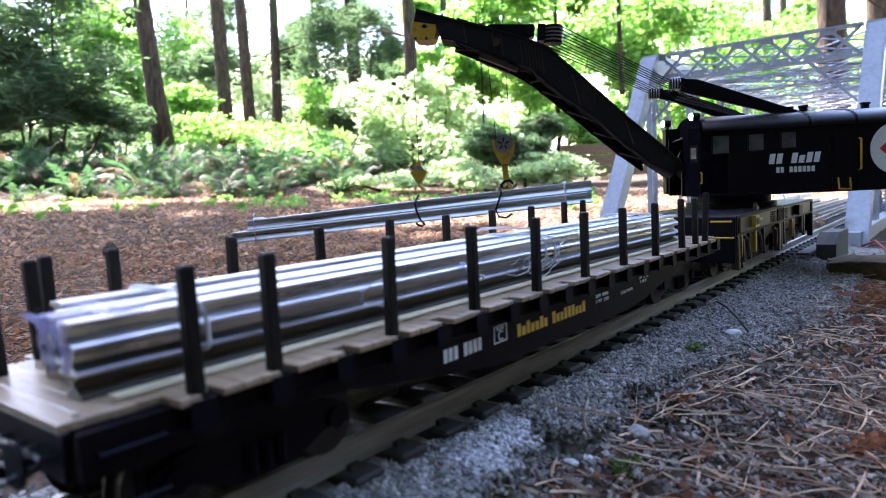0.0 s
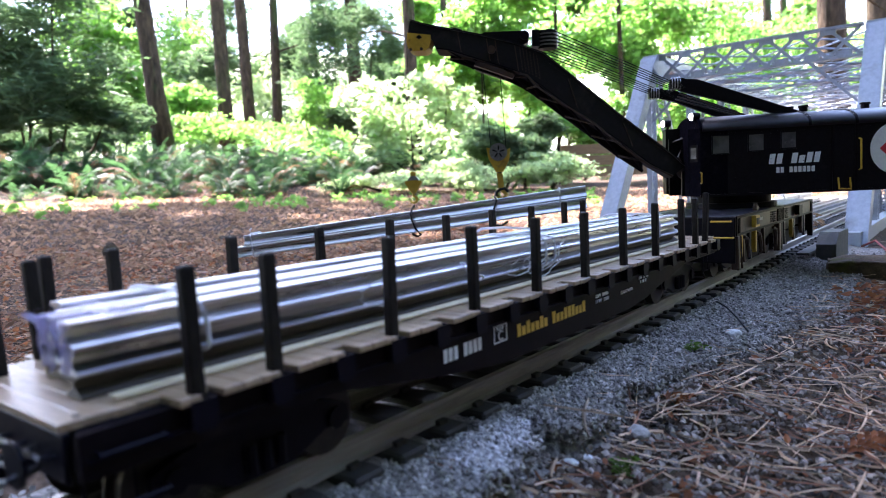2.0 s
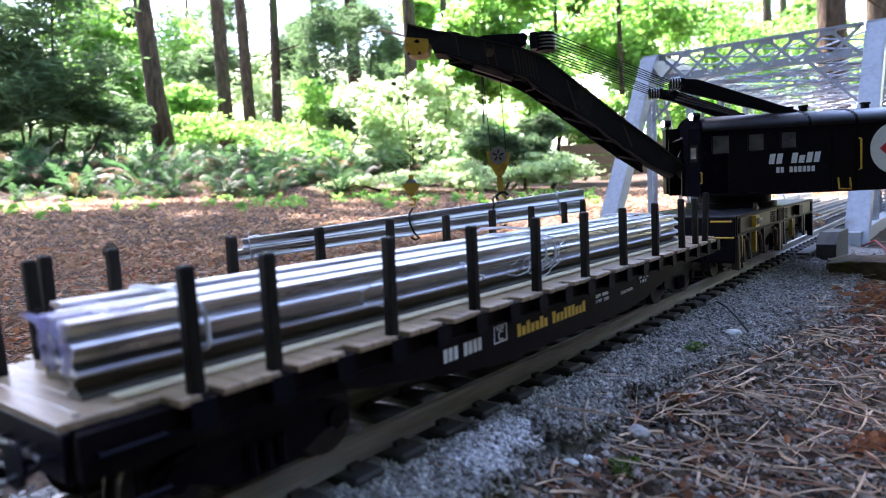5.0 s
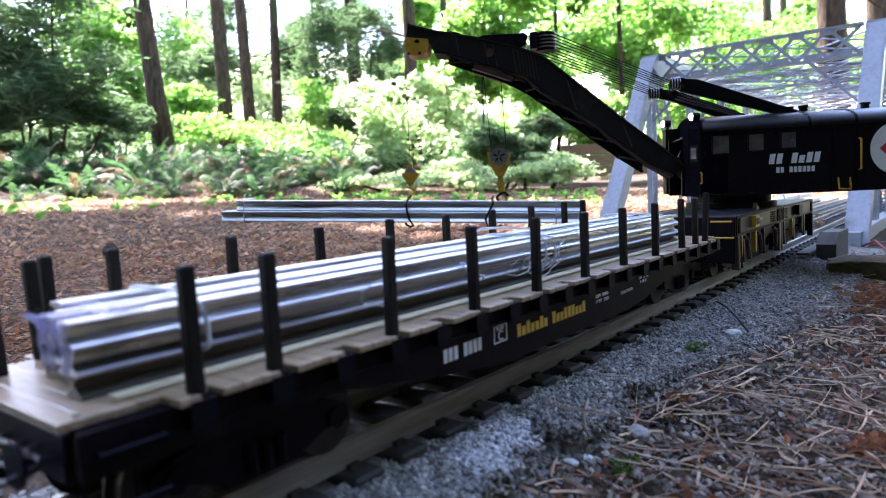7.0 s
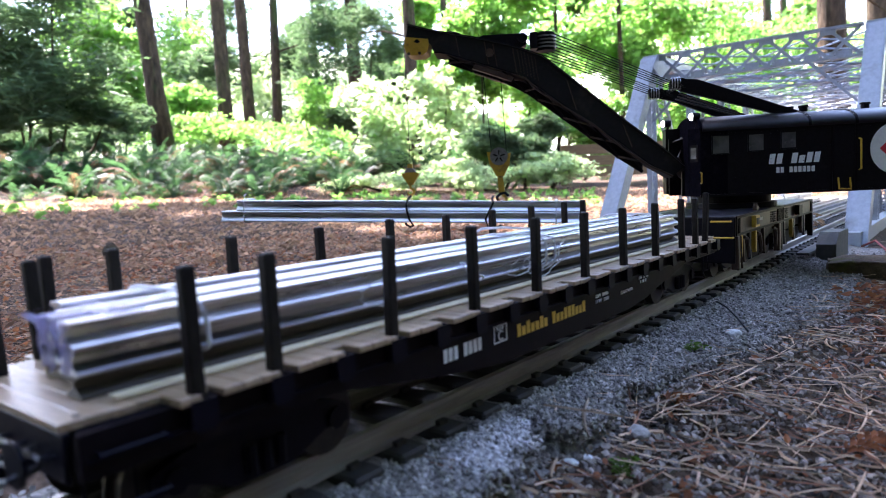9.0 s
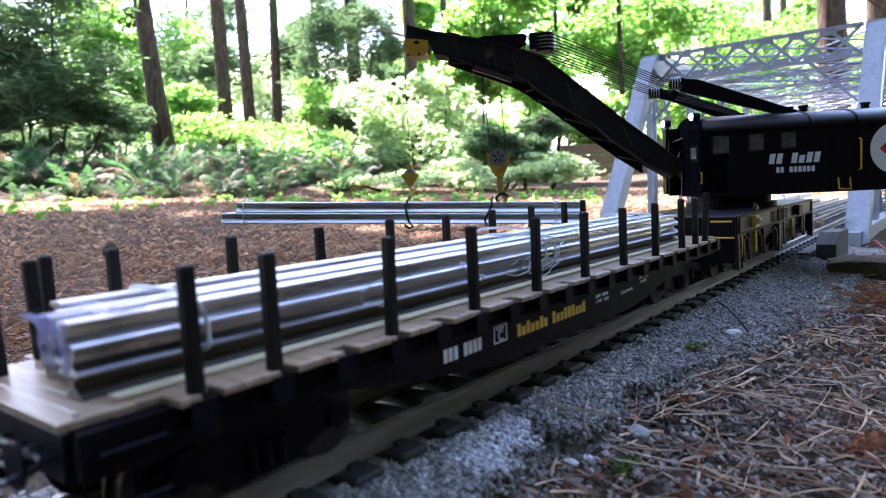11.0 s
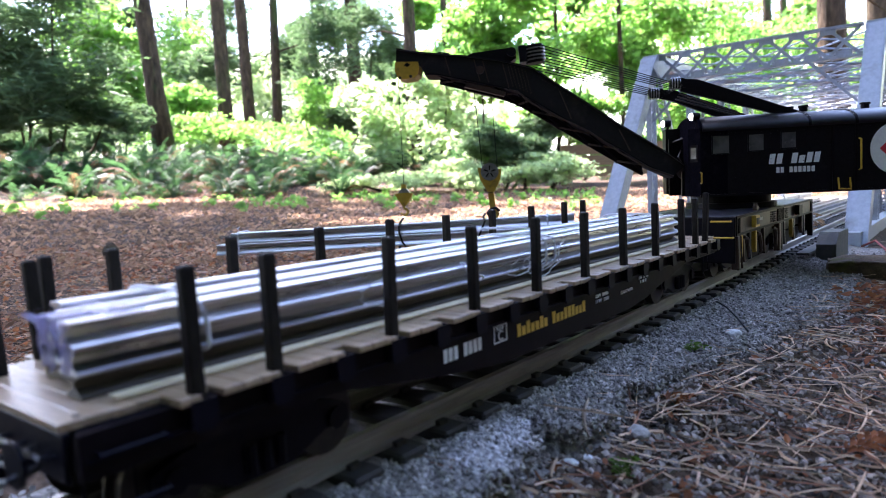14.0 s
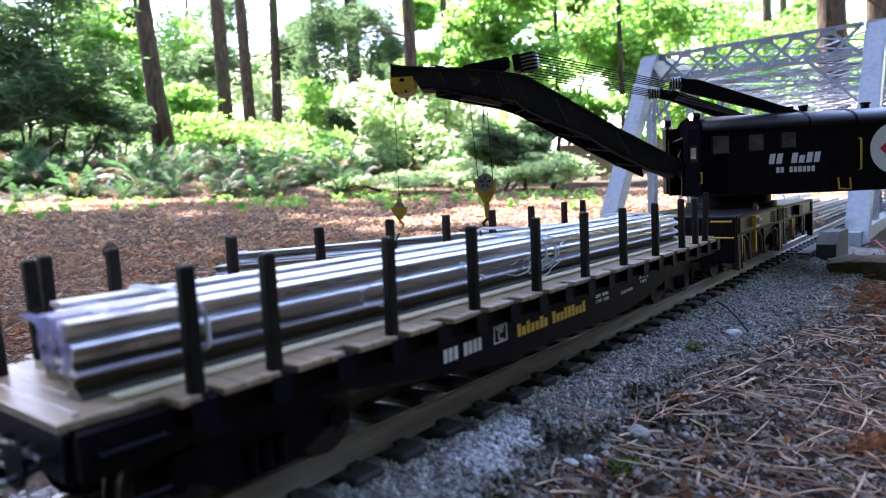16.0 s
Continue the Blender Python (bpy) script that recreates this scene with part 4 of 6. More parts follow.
part("rivet", rvt, CRANE_GREY, boom)
part("boss", Shape().rod((0.2130, 0.0185, 0.1470), (0.2130, 0.0215, 0.1470), 0.0048, n=18), CRANE_GREY, boom)
part("back_guard", Shape().prism([(0.2320, 0.1655), (0.2204, 0.1697), (0.1740, 0.1690), (0.1690, 0.1650), (0.1690, 0.1560), (0.1760, 0.1525)], -0.010, 0.010), BLACK, boom)
part("guard_roll", Shape().rod((0.1735, 0.0095, 0.1635), (0.1735, 0.0125, 0.1635), 0.0055, n=18), BLACK, boom)
for k in range(4):
    z = 0.1512 + k * 0.0042
    part("boom_sheave", Shape().rod((0.1460, 0, z), (0.1460, 0, z + 0.0016), 0.0125, n=22), SHEAVE, boom, "bright rimmed luffing sheave")
part("sheave_block", Shape().rod((0.1465, 0, 0.1480), (0.1465, 0, 0.1690), 0.0112, n=20).box(0.1560, 0.1650, -0.012, 0.012, 0.1500, 0.1690), BLACK, boom)
head = part("boom_head", Shape().prism([(0.3125, 0.1720), (0.3140, 0.1600), (0.3115, 0.1525), (0.3060, 0.1500), (0.2920, 0.1500), (0.2868, 0.1535), (0.2845, 0.1610), (0.2850, 0.1680)], -0.0125, 0.0195), YELLOW, boom, "yellow sheave housing at boom tip")
part("housing_slot", Shape().prism([(0.2985, 0.1690), (0.2945, 0.1655), (0.2985, 0.1635), (0.3025, 0.1660)], 0.0196, 0.0200), BLACK, head)
for x in (0.2960, 0.3090):
    part("bolt", Shape().rod((x, 0.0195, 0.1520), (x, 0.0215, 0.1520), 0.0018, n=10), CRANE_GREY, head)
part("sheave_beam", Shape().prism([(0.2340, 0.1300), (0.2300, 0.1350), (0.1860, 0.1170), (0.1890, 0.1125)], 0.0130, 0.0215).prism([(0.2340, 0.1300), (0.2300, 0.1350), (0.1860, 0.1170), (0.1890, 0.1125)], -0.0215, -0.0130), CRANE_GREY, boom)
part("tip_rail", Shape().tube([(0.3080, 0.0, 0.1875), (0.2950, 0.0, 0.1850), (0.2860, 0.0, 0.1805)], 0.0016), BLACK_SIDE, boom)
part("tip_handle", Shape().tube([(0.2620, 0.012, 0.1730), (0.2600, 0.012, 0.1765), (0.2480, 0.012, 0.1730), (0.2450, 0.012, 0.1690)], 0.0009), BLACK_SIDE, boom)

# luffing lines: fixed to the boom's sheaves, running back to the gantry
lines = None
for k in range(10):
    y = -0.0165 + k * 0.0036
    yg = (-0.0270 if k < 5 else 0.0110) + (k % 5) * 0.0034
    up, ug = -0.0150 + k * 0.0027, -0.0080 + k * 0.0012
    strand = part("luffing_line", Shape().rod((0, y, up), (-0.165, yg, ug), 0.00055, n=5), CABLE, lines or crane, "thin dark boom line")
    lines = lines or strand

# ---- hook blocks ----


def hook_curve(r, drop):
    pts = [(0, 0, 0), (0, 0, -drop)]
    for k in range(9):
        t = radians(90 - k * 32)
        pts.append((r * math.cos(t), 0, -drop - r + r * math.sin(t)))
    return pts


small = empty("hook_block", pose(0, 0, 0), "small yellow hook block hanging on one thin line", "hook block", "hook blocks")
part("cheek", Shape().prism([(-0.0105, 0.0035), (-0.0035, 0.0045), (0.0035, 0.0045), (0.0105, 0.0035), (0.0105, 0.0015), (0.0025, -0.0115), (-0.0025, -0.0115), (-0.0105, 0.0015)], -0.005, 0.005), YELLOW, small, "yellow diamond body")
part("neck", Shape().box(-0.0030, 0.0030, -0.0030, 0.0030, 0.0045, 0.0150), YELLOW, small)
part("sheave", Shape().rod((0, -0.0040, 0.0030), (0, 0.0040, 0.0030), 0.0070, n=20), SHEAVE, small)
part("hook", Shape().tube(hook_curve(0.0042, 0.004), [0.0016] * 4 + [0.0019] * 4 + [0.0014, 0.0011, 0.0008], 8), YELLOW, small, "yellow hook", m=pose(0.001, 0, -0.0110, 0, 0, 180))
part("hoist_line", Shape().rod((0, 0, 0.014), (0, 0, 0.1640), 0.00035, n=5), CABLE, small, "thin dark line")

large = empty("hook_block", pose(0, 0, 0), "large yellow hook block with round silver sheave cover", "hook block", "hook blocks")
part("cheek", Shape().prism([(-0.0145, 0.0045), (-0.010, 0.0030), (0.010, 0.0055), (0.0145, 0.0065), (0.0120, -0.0080), (0.0035, -0.0240), (-0.0050, -0.0240), (-0.0125, -0.0100)], -0.0050, 0.0050), YELLOW, large, "yellow tapered cheek plate")
rim = part("sheave_cover", Shape().rod((0, -0.0062, 0.0005), (0, 0.0062, 0.0005), 0.0108, n=28), SHEAVE, large, "grey metal disc with cast pattern")
spk = Shape()
for k in range(5):
    t = radians(72 * k + 20)
    spk.rod((0.002 * math.cos(t), 0.0064, 0.0005 + 0.002 * math.sin(t)), (0.0075 * math.cos(t), 0.0064, 0.0005 + 0.0075 * math.sin(t)), 0.0009, n=6)
part("spoke", spk, BLACK_SIDE, rim)
part("shank", Shape().prism([(-0.0040, -0.0250), (0.0030, -0.0250), (0.0015, -0.0440), (-0.0055, -0.0440)], -0.0032, 0.0032), YELLOW, large)
part("swivel", Shape().rod((-0.0008, 0, -0.0255), (-0.0008, 0, -0.0235), 0.0030, n=12), CRANE_GREY, large)
part("hook", Shape().tube([(-0.003, 0, -0.043), (-0.004, 0, -0.047), (-0.0075, 0, -0.0510), (-0.0050, 0, -0.0560), (0.0005, 0, -0.0565), (0.0035, 0, -0.0520), (0.0030, 0, -0.0490)], [0.0028, 0.0028, 0.0030, 0.0030, 0.0026, 0.002, 0.0012], 8), YELLOW, large)
part("shackle", Shape().tube([(-0.010, 0.0035, -0.0480), (-0.006, 0.0045, -0.0440), (0.0, 0.0048, -0.0450), (0.0045, 0.004, -0.0490), (0.0030, 0.004, -0.0530)], 0.0018, 8).tube([(-0.009, -0.004, -0.048), (-0.004, -0.005, -0.043), (0.003, -0.004, -0.0475)], 0.0016, 8), CABLE, large, "black shackle")
for x0, x1 in ((0.0085, 0.0150), (-0.0095, -0.0055)):
    part("hoist_line", Shape().rod((x0, 0, 0.002), (x1, 0, 0.1000), 0.00045, n=5), CABLE, large, "thin dark line")

# ---- hanging load ----
hung = empty("rail_bundle", pose(0, 0, 0), "silver metal rail lengths slung from crane hooks", "rail bundle")
random.seed(21)
HW2, HH2 = 0.0098, 0.0132
for layer in range(2):
    for i in range(4 if layer == 0 else 3):
        y = (i - (1.5 if layer == 0 else 1.0)) * HW2
        z = -0.0126 + layer * (HH2 + 0.0002)
        a, b = (-0.2235, 0.2240) if layer == 0 else (-0.2260, 0.2045)
        d = random.uniform(-0.002, 0.002)
        part("rail_length", Shape().along([(y + p * 0.98, z + q) for p, q in rail_section(HW2, HH2)], a + d, b + d), ALU, hung)
for x in (0.194, -0.194):
    part("cable_tie", Shape().tube(band(x, -0.0215, 0.0215, -0.0142, 0.0155, 0.001), 0.0009), TIE_WRAP, hung, "white plastic cable tie")
part("tie_tail", Shape().tube([(0.194, 0.012, 0.0150), (0.196, 0.013, 0.0200), (0.192, 0.016, 0.0220)], 0.0008), TIE_WRAP, hung)
for x0, sgn in ((-0.012, 1), (-0.122, 1)):
    sl = [(x0 - 0.003, 0, 0.0200), (x0 - 0.001, 0.010, 0.0160), (x0, 0.0195, 0.0110), (x0 - 0.001, 0.0225, 0.0030), (x0 - 0.004, 0.0225, -0.0080), (x0 - 0.009, 0.0200, -0.0160), (x0 - 0.004, 0.015, -0.0180), (x0 + 0.002, 0.010, -0.0150), (x0 + 0.003, 0.004, -0.0120)]
    if x0 < -0.1:
        sl = [(x0 + 0.004, 0, 0.0200), (x0 + 0.006, 0.010, 0.0170), (x0 + 0.004, 0.0195, 0.0120), (x0 + 0.008, 0.0225, 0.0030), (x0 + 0.013, 0.0225, -0.0080), (x0 + 0.010, 0.0200, -0.0170), (x0 + 0.002, 0.019, -0.0190), (x0 - 0.006, 0.019, -0.0150)]
    part("sling_hook", Shape().tube(sl, 0.0013, 7), CABLE, hung, "black bent wire sling hook")

# ---- bridge ----
bridge = empty("truss_bridge", pose(0, 0, 0), "silver-grey model through truss bridge with lattice portal", "bridge")
BY0, BY1, BZ0, BZ1 = -0.030, 0.410, -0.085, 0.318
XB0, XB1, PANEL, NP = 1.150, 1.430, 0.28, 6


def beam(a, b, wide, deep, mat=BRIDGE, name="beam", lab="", open_web=False, flare=(0, 1, 0)):
    """A box or a laced member from a to b: wide across, deep along its other side."""
    a, b = Vector(a), Vector(b)
    d = (b - a).normalized()
    s = Vector(flare)
    s = (s - d * s.dot(d)).normalized()
    u = d.cross(s)
    sh = Shape()
    m = Matrix((d, s, u)).transposed().to_4x4()
    m.translation = a
    ln = (b - a).length
    if not open_web:
        sh.box(0, ln, -wide / 2, wide / 2, -deep / 2, deep / 2, m)
    else:
        for k in (-1, 1):
            sh.box(0, ln, k * wide / 2 - 0.002, k * wide / 2 + 0.002, -deep / 2, deep / 2, m)
        n = max(2, round(ln / (wide * 0.9)))
        for i in range(n):
            x0, x1 = ln * i / n, ln * (i + 1) / n
            for k in (-1, 1):
                c = m @ Vector((x0, k * wide / 2, 0)), m @ Vector((x1, -k * wide / 2, 0))
                sh.rod(*c, 0.0016, n=4)
    return part(name, sh, mat, bridge, lab)


for y in (BY0, BY1):
    post = beam((XB0, y, BZ0), (XB1, y, BZ1), 0.034, 0.030, name="end_post", lab="inclined silver end post with rivets")
    rv = Shape()
    d = Vector((XB1 - XB0, 0, BZ1 - BZ0))
    nrm = Vector((-d.z, 0, d.x)).normalized() * 0.0152
    for k in range(60):
        for s in (-0.0145, 0.0145):
            p = Vector((XB0, y + s, BZ0)) + d * ((k + 0.5) / 60) + nrm
            rv.rod(p, p + nrm * 0.06, 0.0011, n=5)
    part("rivet", rv, BRIDGE, post)
    beam((XB1, y, BZ1), (XB1 + PANEL * NP, y, BZ1), 0.036, 0.030, name="top_chord")
    beam((XB0 - 0.03, y, BZ0 + 0.02), (XB0 + PANEL * (NP + 2), y, BZ0 + 0.02), 0.020, 0.034, name="bottom_chord")
    for k in range(NP + 1):
        x = XB1 + PANEL * k
        beam((x, y, BZ0), (x, y, BZ1), 0.030, 0.012, name="vertical", open_web=True, flare=(1, 0, 0))
        if k < NP:
            beam((x, y, BZ1), (x + PANEL, y, BZ0), 0.022, 0.010, name="diagonal", open_web=True, flare=(0, 1, 0))
    part("gusset", Shape().prism([(XB1 - 0.045, BZ1 - 0.02), (XB1 - 0.02, BZ1 + 0.012), (XB1 + 0.06, BZ1 + 0.012), (XB1 + 0.03, BZ1 - 0.05)], y - 0.0235, y - 0.0215), BRIDGE, bridge)


def lattice(x, z_lo, z_hi, n, name, half=0.0042, flip=0.0):
    """A portal strut across the bridge: two flanges, crossed bars and small plates."""
    strut = part(name, Shape().box(x - 0.010, x + 0.010, BY0 + 0.021, BY1 - 0.021, z_hi - 0.005, z_hi).box(x - 0.010 - flip, x + 0.010 - flip, BY0 + 0.021, BY1 - 0.021, z_lo, z_lo + 0.005), BRIDGE, bridge, "latticed cross strut")
    step = (BY1 - BY0 - 0.05) / n
    for i in range(n):
        y0 = BY0 + 0.025 + i * step
        for a, b in ((z_lo + 0.004, z_hi - 0.004), (z_hi - 0.004, z_lo + 0.004)):
            bars = Shape()
            bars.prism([(y0 - half, a), (y0 + half, a), (y0 + step + half, b), (y0 + step - half, b)], -0.0015, 0.0015, pose(x - 0.004 - flip * 0.5 - (0.001 if a < b else 0), 0, 0, 0, 0, 90))
            part("lattice_bar", bars, BRIDGE, strut)
        for zz in ((z_lo + 0.0052, z_hi - 0.0152) if half > 0.003 else ()):
            yy = y0 + (0 if zz < (z_lo + z_hi) / 2 else step / 2) + step * 0.25
            plates = Shape().box(x - 0.0085 - flip * 0.5, x - 0.0065 - flip * 0.5, yy, yy + step * 0.5, zz, zz + 0.010)
            part("plate", plates, BRIDGE, strut)


lattice(XB1, BZ1 - 0.050, BZ1 + 0.013, 7, "portal_strut")
for k in range(1, NP + 1):
    lattice(XB1 + PANEL * k, BZ1 - 0.030, BZ1 + 0.005, 7, "sway_strut", 0.0018)
for k in range(NP * 2):
    x = XB1 + PANEL / 2 * k
    for j in range(4):
        ya, yb = BY0 + 0.11 * j, BY0 + 0.11 * (j + 1)
        for z, r_ in ((BZ1, 0.0019), (BZ1 - 0.03, 0.0014)):
            part("top_lateral", Shape().rod((x, ya, z), (x + PANEL / 2, yb, z), r_, n=4), BRIDGE, bridge)
            part("top_lateral", Shape().rod((x, yb, z - 0.004), (x + PANEL / 2, ya, z - 0.004), r_, n=4), BRIDGE, bridge)
for y in (BY0 + 0.02, BY1 - 0.02):
    knee = Shape()
    s = 1 if y < 0.1 else -1
    knee.prism([(y, BZ1 - 0.14), (y + s * 0.006, BZ1 - 0.14), (y + s * 0.095, BZ1 - 0.052), (y + s * 0.085, BZ1 - 0.052)], -0.002, 0.002, pose(XB1 - 0.05, 0, 0, 0, 0, 90))
    part("knee_brace", knee, BRIDGE, bridge)
part("bridge_deck", Shape().box(1.12, 3.2, BY0 + 0.012, BY1 - 0.012, BZ0 - 0.01, TIE_TOP - 0.0093), DUNNAGE, bridge, "weathered timber bridge deck")
make_track(0.27, 1.12, 2.6, "second track of rails crossing the bridge")
guard = tagged(empty("guard_rail", pose(0, 0, 0), "brown guard rails beside the bridge tracks", "guard rail"), kind="structure")
for y in (0.095, 0.150, 0.185):
    part("rail", Shape().along([(y + p, RAIL_TOP - 0.010 + q) for p, q in RAIL], 1.12, 2.6), STEEL_RAIL, guard)
part("sleeper", Shape().box(1.12, 2.6, 0.088, 0.192, TIE_TOP - 0.009, TIE_TOP), TIE, guard)
abut = tagged(empty("bridge_abutment", pose(0, 0, 0), "grey cast abutment block under bridge end", "abutment"), kind="structure")
part("block", Shape().prism([(0.84, -0.16), (1.20, -0.16), (1.20, -0.0865), (0.84, -0.0865)], -0.062, 0.004), CONCRETE, abut)
part("shoe", Shape().prism([(0.905, -0.0864), (1.016, -0.0864), (1.016, -0.0330), (0.930, -0.0310), (0.905, -0.0460)], -0.036, -0.012), CONCRETE, abut)
part("plate", Shape().box(0.86, 1.0, -0.0115, 0.004, -0.0560, -0.0530), CONCRETE, abut)
tb = bmesh.new()
bmesh.ops.create_cube(tb, size=1.0)
bmesh.ops.subdivide_edges(tb, edges=tb.edges, cuts=14, use_grid_fill=True)
for v in tb.verts:
    p = Vector((0.042 + v.co.x * 0.084, -0.150 + v.co.y * 0.300, -0.036 + v.co.z * 0.072))
    edge_in = sum(abs(c) > 0.47 for c in v.co) - 1
    p -= Vector((v.co.x, v.co.y * 0.4, v.co.z)) * 0.010 * max(0, edge_in)
    v.co = p + v.co.normalized() * (0.005 * noise.noise(p * 30) + 0.003 * noise.noise(p * 90))
timber_mesh = bpy.data.meshes.new("mossy_timber")
tb.to_mesh(timber_mesh)
tb.free()
timber_mesh.materials.append(MOSS)
timber_mesh.polygons.foreach_set("use_smooth", [True] * len(timber_mesh.polygons))
moss = tagged(part("mossy_timber", timber_mesh, MOSS, m=pose(0.806, -0.042, -0.0570, 0, 0, 9)), "old mossy squared timber beside the bridge abutment", "timber")
wire = tagged(part("red_wire", Shape().tube([(1.00, -0.055, -0.057), (0.96, -0.075, -0.045), (0.90, -0.100, -0.060), (0.86, -0.120, -0.058), (0.80, -0.150, -0.10)], 0.0016, 6), RED_WIRE), "thin red wire lying over mossy timber", "wire")

# ---- loose stones and litter close by ----


def stone_mesh(n, place, size, mat, name, label, seed, lift=0.0):
    rnd = np.random.RandomState(seed)
    base = np.array([(1, 0, 0), (-1, 0, 0), (0, 1, 0), (0, -1, 0), (0, 0, 1), (0, 0, -1), (.6, .6, .6), (-.6, .6, -.6), (.6, -.6, -.6), (-.6, -.6, .6)], float)
    tri = [(0, 2, 6), (2, 4, 6), (4, 0, 6), (1, 7, 2), (2, 7, 5), (5, 7, 1), (0, 8, 5), (5, 8, 3), (3, 8, 0), (1, 9, 3), (3, 9, 4), (4, 9, 1), (0, 5, 2), (1, 2, 4), (0, 4, 3), (1, 3, 5)]
    sh = Shape()
    for i in range(n):
        x, y = place(rnd)
        s = size * rnd.uniform(0.55, 1.5)
        v = base * rnd.uniform(0.6, 1.15, (10, 1)) * s * np.array([1, rnd.uniform(0.6, 1), rnd.uniform(0.5, 0.9)])
        a, b = rnd.uniform(0, 6.28, 2)
        R = np.array([[math.cos(a), -math.sin(a), 0], [math.sin(a), math.cos(a), 0], [0, 0, 1]]) @ np.array([[1, 0, 0], [0, math.cos(b), -math.sin(b)], [0, math.sin(b), math.cos(b)]])
        v = v @ R.T + np.array([x, y, (ground_z(x, y) if not lift else crust_z(x, rnd.uniform(-lift, 0.0008))) + s * 0.25])
        k = len(sh.v)
        sh.v += [tuple(p) for p in v.tolist()]
        sh.f += [(p + k, q + k, r + k) for p, q, r in tri]
    return tagged(part(name, sh, mat), label, "gravel", kind="stuff")


def on_bed(r):
    x = -0.12 + 1.2 * r.beta(1.0, 1.5)
    e = shoulder(x)
    return x, e + (0.014 - e) * r.uniform(-0.05, 1.1)


def on_bed_far(r):
    return r.uniform(-0.1, 1.1), r.uniform(0.085, 0.2)


def on_floor(r):
    x = 0.05 + 1.1 * r.beta(1.1, 2.0)
    return x, shoulder(x) - 0.002 - r.beta(1.0, 1.4) * 0.35


stone_mesh(23000, on_bed, 0.00135, BALLAST, "ballast", "crushed grey ballast stones along the track", 1)


def crust_z(x, drop):
    """Height inside the broken rim of the bonded bed."""
    return ground_z(x, shoulder(x) + 0.004) + drop


def on_edge(r):
    x = 0.02 + 0.95 * r.beta(1.0, 1.6)
    return x, shoulder(x) + r.uniform(-0.0040, 0.0025)


def on_crust(r):
    x = 0.098 + 0.062 * r.beta(1.6, 1.6)
    e = shoulder(x)
    return x, e + (0.008 - e) * r.beta(1.0, 1.6) - 0.001


stone_mesh(6500, on_edge, 0.0016, BALLAST, "ballast", "broken grey ballast along the bed's edge", 4, 0.0090)
stone_mesh(1500, on_crust, 0.0017, MORTAR, "mortar_crust", "pale mortar-bonded patch of ballast crust", 6)
stone_mesh(1500, on_bed_far, 0.0026, BALLAST, "ballast", "crushed grey ballast stones behind the track", 2)
stone_mesh(15000, on_floor, 0.0021, GRAVEL, "gravel", "loose grey gravel among needles", 3)


def stone_piece(seed):
    """One broken stone, shared by many."""
    rnd = random.Random(seed)
    st = bmesh.new()
    bmesh.ops.create_icosphere(st, subdivisions=1, radius=0.0024)
    for v in st.verts:
        v.co *= rnd.uniform(0.68, 1.2)
        v.co.z *= 0.8
    me = bpy.data.meshes.new("stone")
    st.to_mesh(me)
    st.free()
    me.materials.append(STONE)
    return me


stone_meshes = [stone_piece(k) for k in range(8)]
rs = np.random.RandomState(40)
for k in range(280):
    x = rs.uniform(0.03, 0.42)
    e = shoulder(x)
    y = e + (0.010 - e) * rs.uniform(-0.1, 1.0)
    sc = rs.uniform(0.4, 0.95)
    part("stone", stone_meshes[k % 8], STONE, ground, m=pose(x, y, ground_z(x, y) + 0.0008, rs.uniform(0, 360), rs.uniform(0, 360), rs.uniform(0, 360)) @ Matrix.Scale(sc, 4))


def strip_litter(n, place, length, width, mat, name, label, category, seed, lift=0.004, curl=0.5):
    rnd = random.Random(seed)
    sh = Shape()
    for i in range(n):
        x, y = place(rnd)
        a, ln = rnd.uniform(0, 6.283), length * rnd.uniform(0.5, 1.3)
        wd = width * rnd.uniform(0.6, 1.4)
        bend, z = rnd.uniform(-curl, curl), ground_z(x, y) + rnd.uniform(0.2, 1) * lift
        pitch = rnd.uniform(-0.12, 0.12)
        px, py, left, right, low = x, y, [], [], []
        for k in range(6):
            t = k / 5
            w_ = wd * (0.35 + 0.65 * math.sin(math.pi * min(1, t * 0.85 + 0.15)))
            zz = max(z + pitch * (t - 0.5) * ln, ground_z(px, py) + 0.0008)
            sx, sy = -math.sin(a), math.cos(a)
            left.append((px + sx * w_, py + sy * w_, zz))
            right.append((px - sx * w_, py - sy * w_, zz))
            low.append((px, py, zz + wd * 0.8))
            px, py, a = px + math.cos(a) * ln / 5, py + math.sin(a) * ln / 5, a + bend / 5
        sh.add(left + low + right, [(k, k + 1, k + 7, k + 6) for k in range(5)] + [(k + 6, k + 7, k + 13, k + 12) for k in range(5)])
    return tagged(part(name, sh, mat), label, category, kind="stuff")


def floor_spot(r):
    x = 0.10 + 1.2 * r.betavariate(1.0, 1.7)
    return x, shoulder(x) - 0.010 - r.betavariate(1.0, 1.3) * 0.36


def bed_spot(r):
    x = r.uniform(0.15, 0.9)
    return x, shoulder(x) + r.uniform(0, 0.03)


strip_litter(1250, floor_spot, 0.050, 0.00055, NEEDLE, "pine_needles", "dry tan pine needles strewn on gravel", "needles", 5, 0.007, 0.35)
strip_litter(900, floor_spot, 0.036, 0.0006, NEEDLE_RED, "pine_needles", "dark rusty needles lying under tan ones", "needles", 17, 0.004, 0.6)
strip_litter(420, floor_spot, 0.022, 0.0010, NEEDLE, "twigs", "short dry twigs and needle pieces", "twigs", 6, 0.005, 1.2)
strip_litter(14, bed_spot, 0.045, 0.0008, NEEDLE, "pine_needles", "few dry needles lying on ballast", "needles", 7, 0.004)


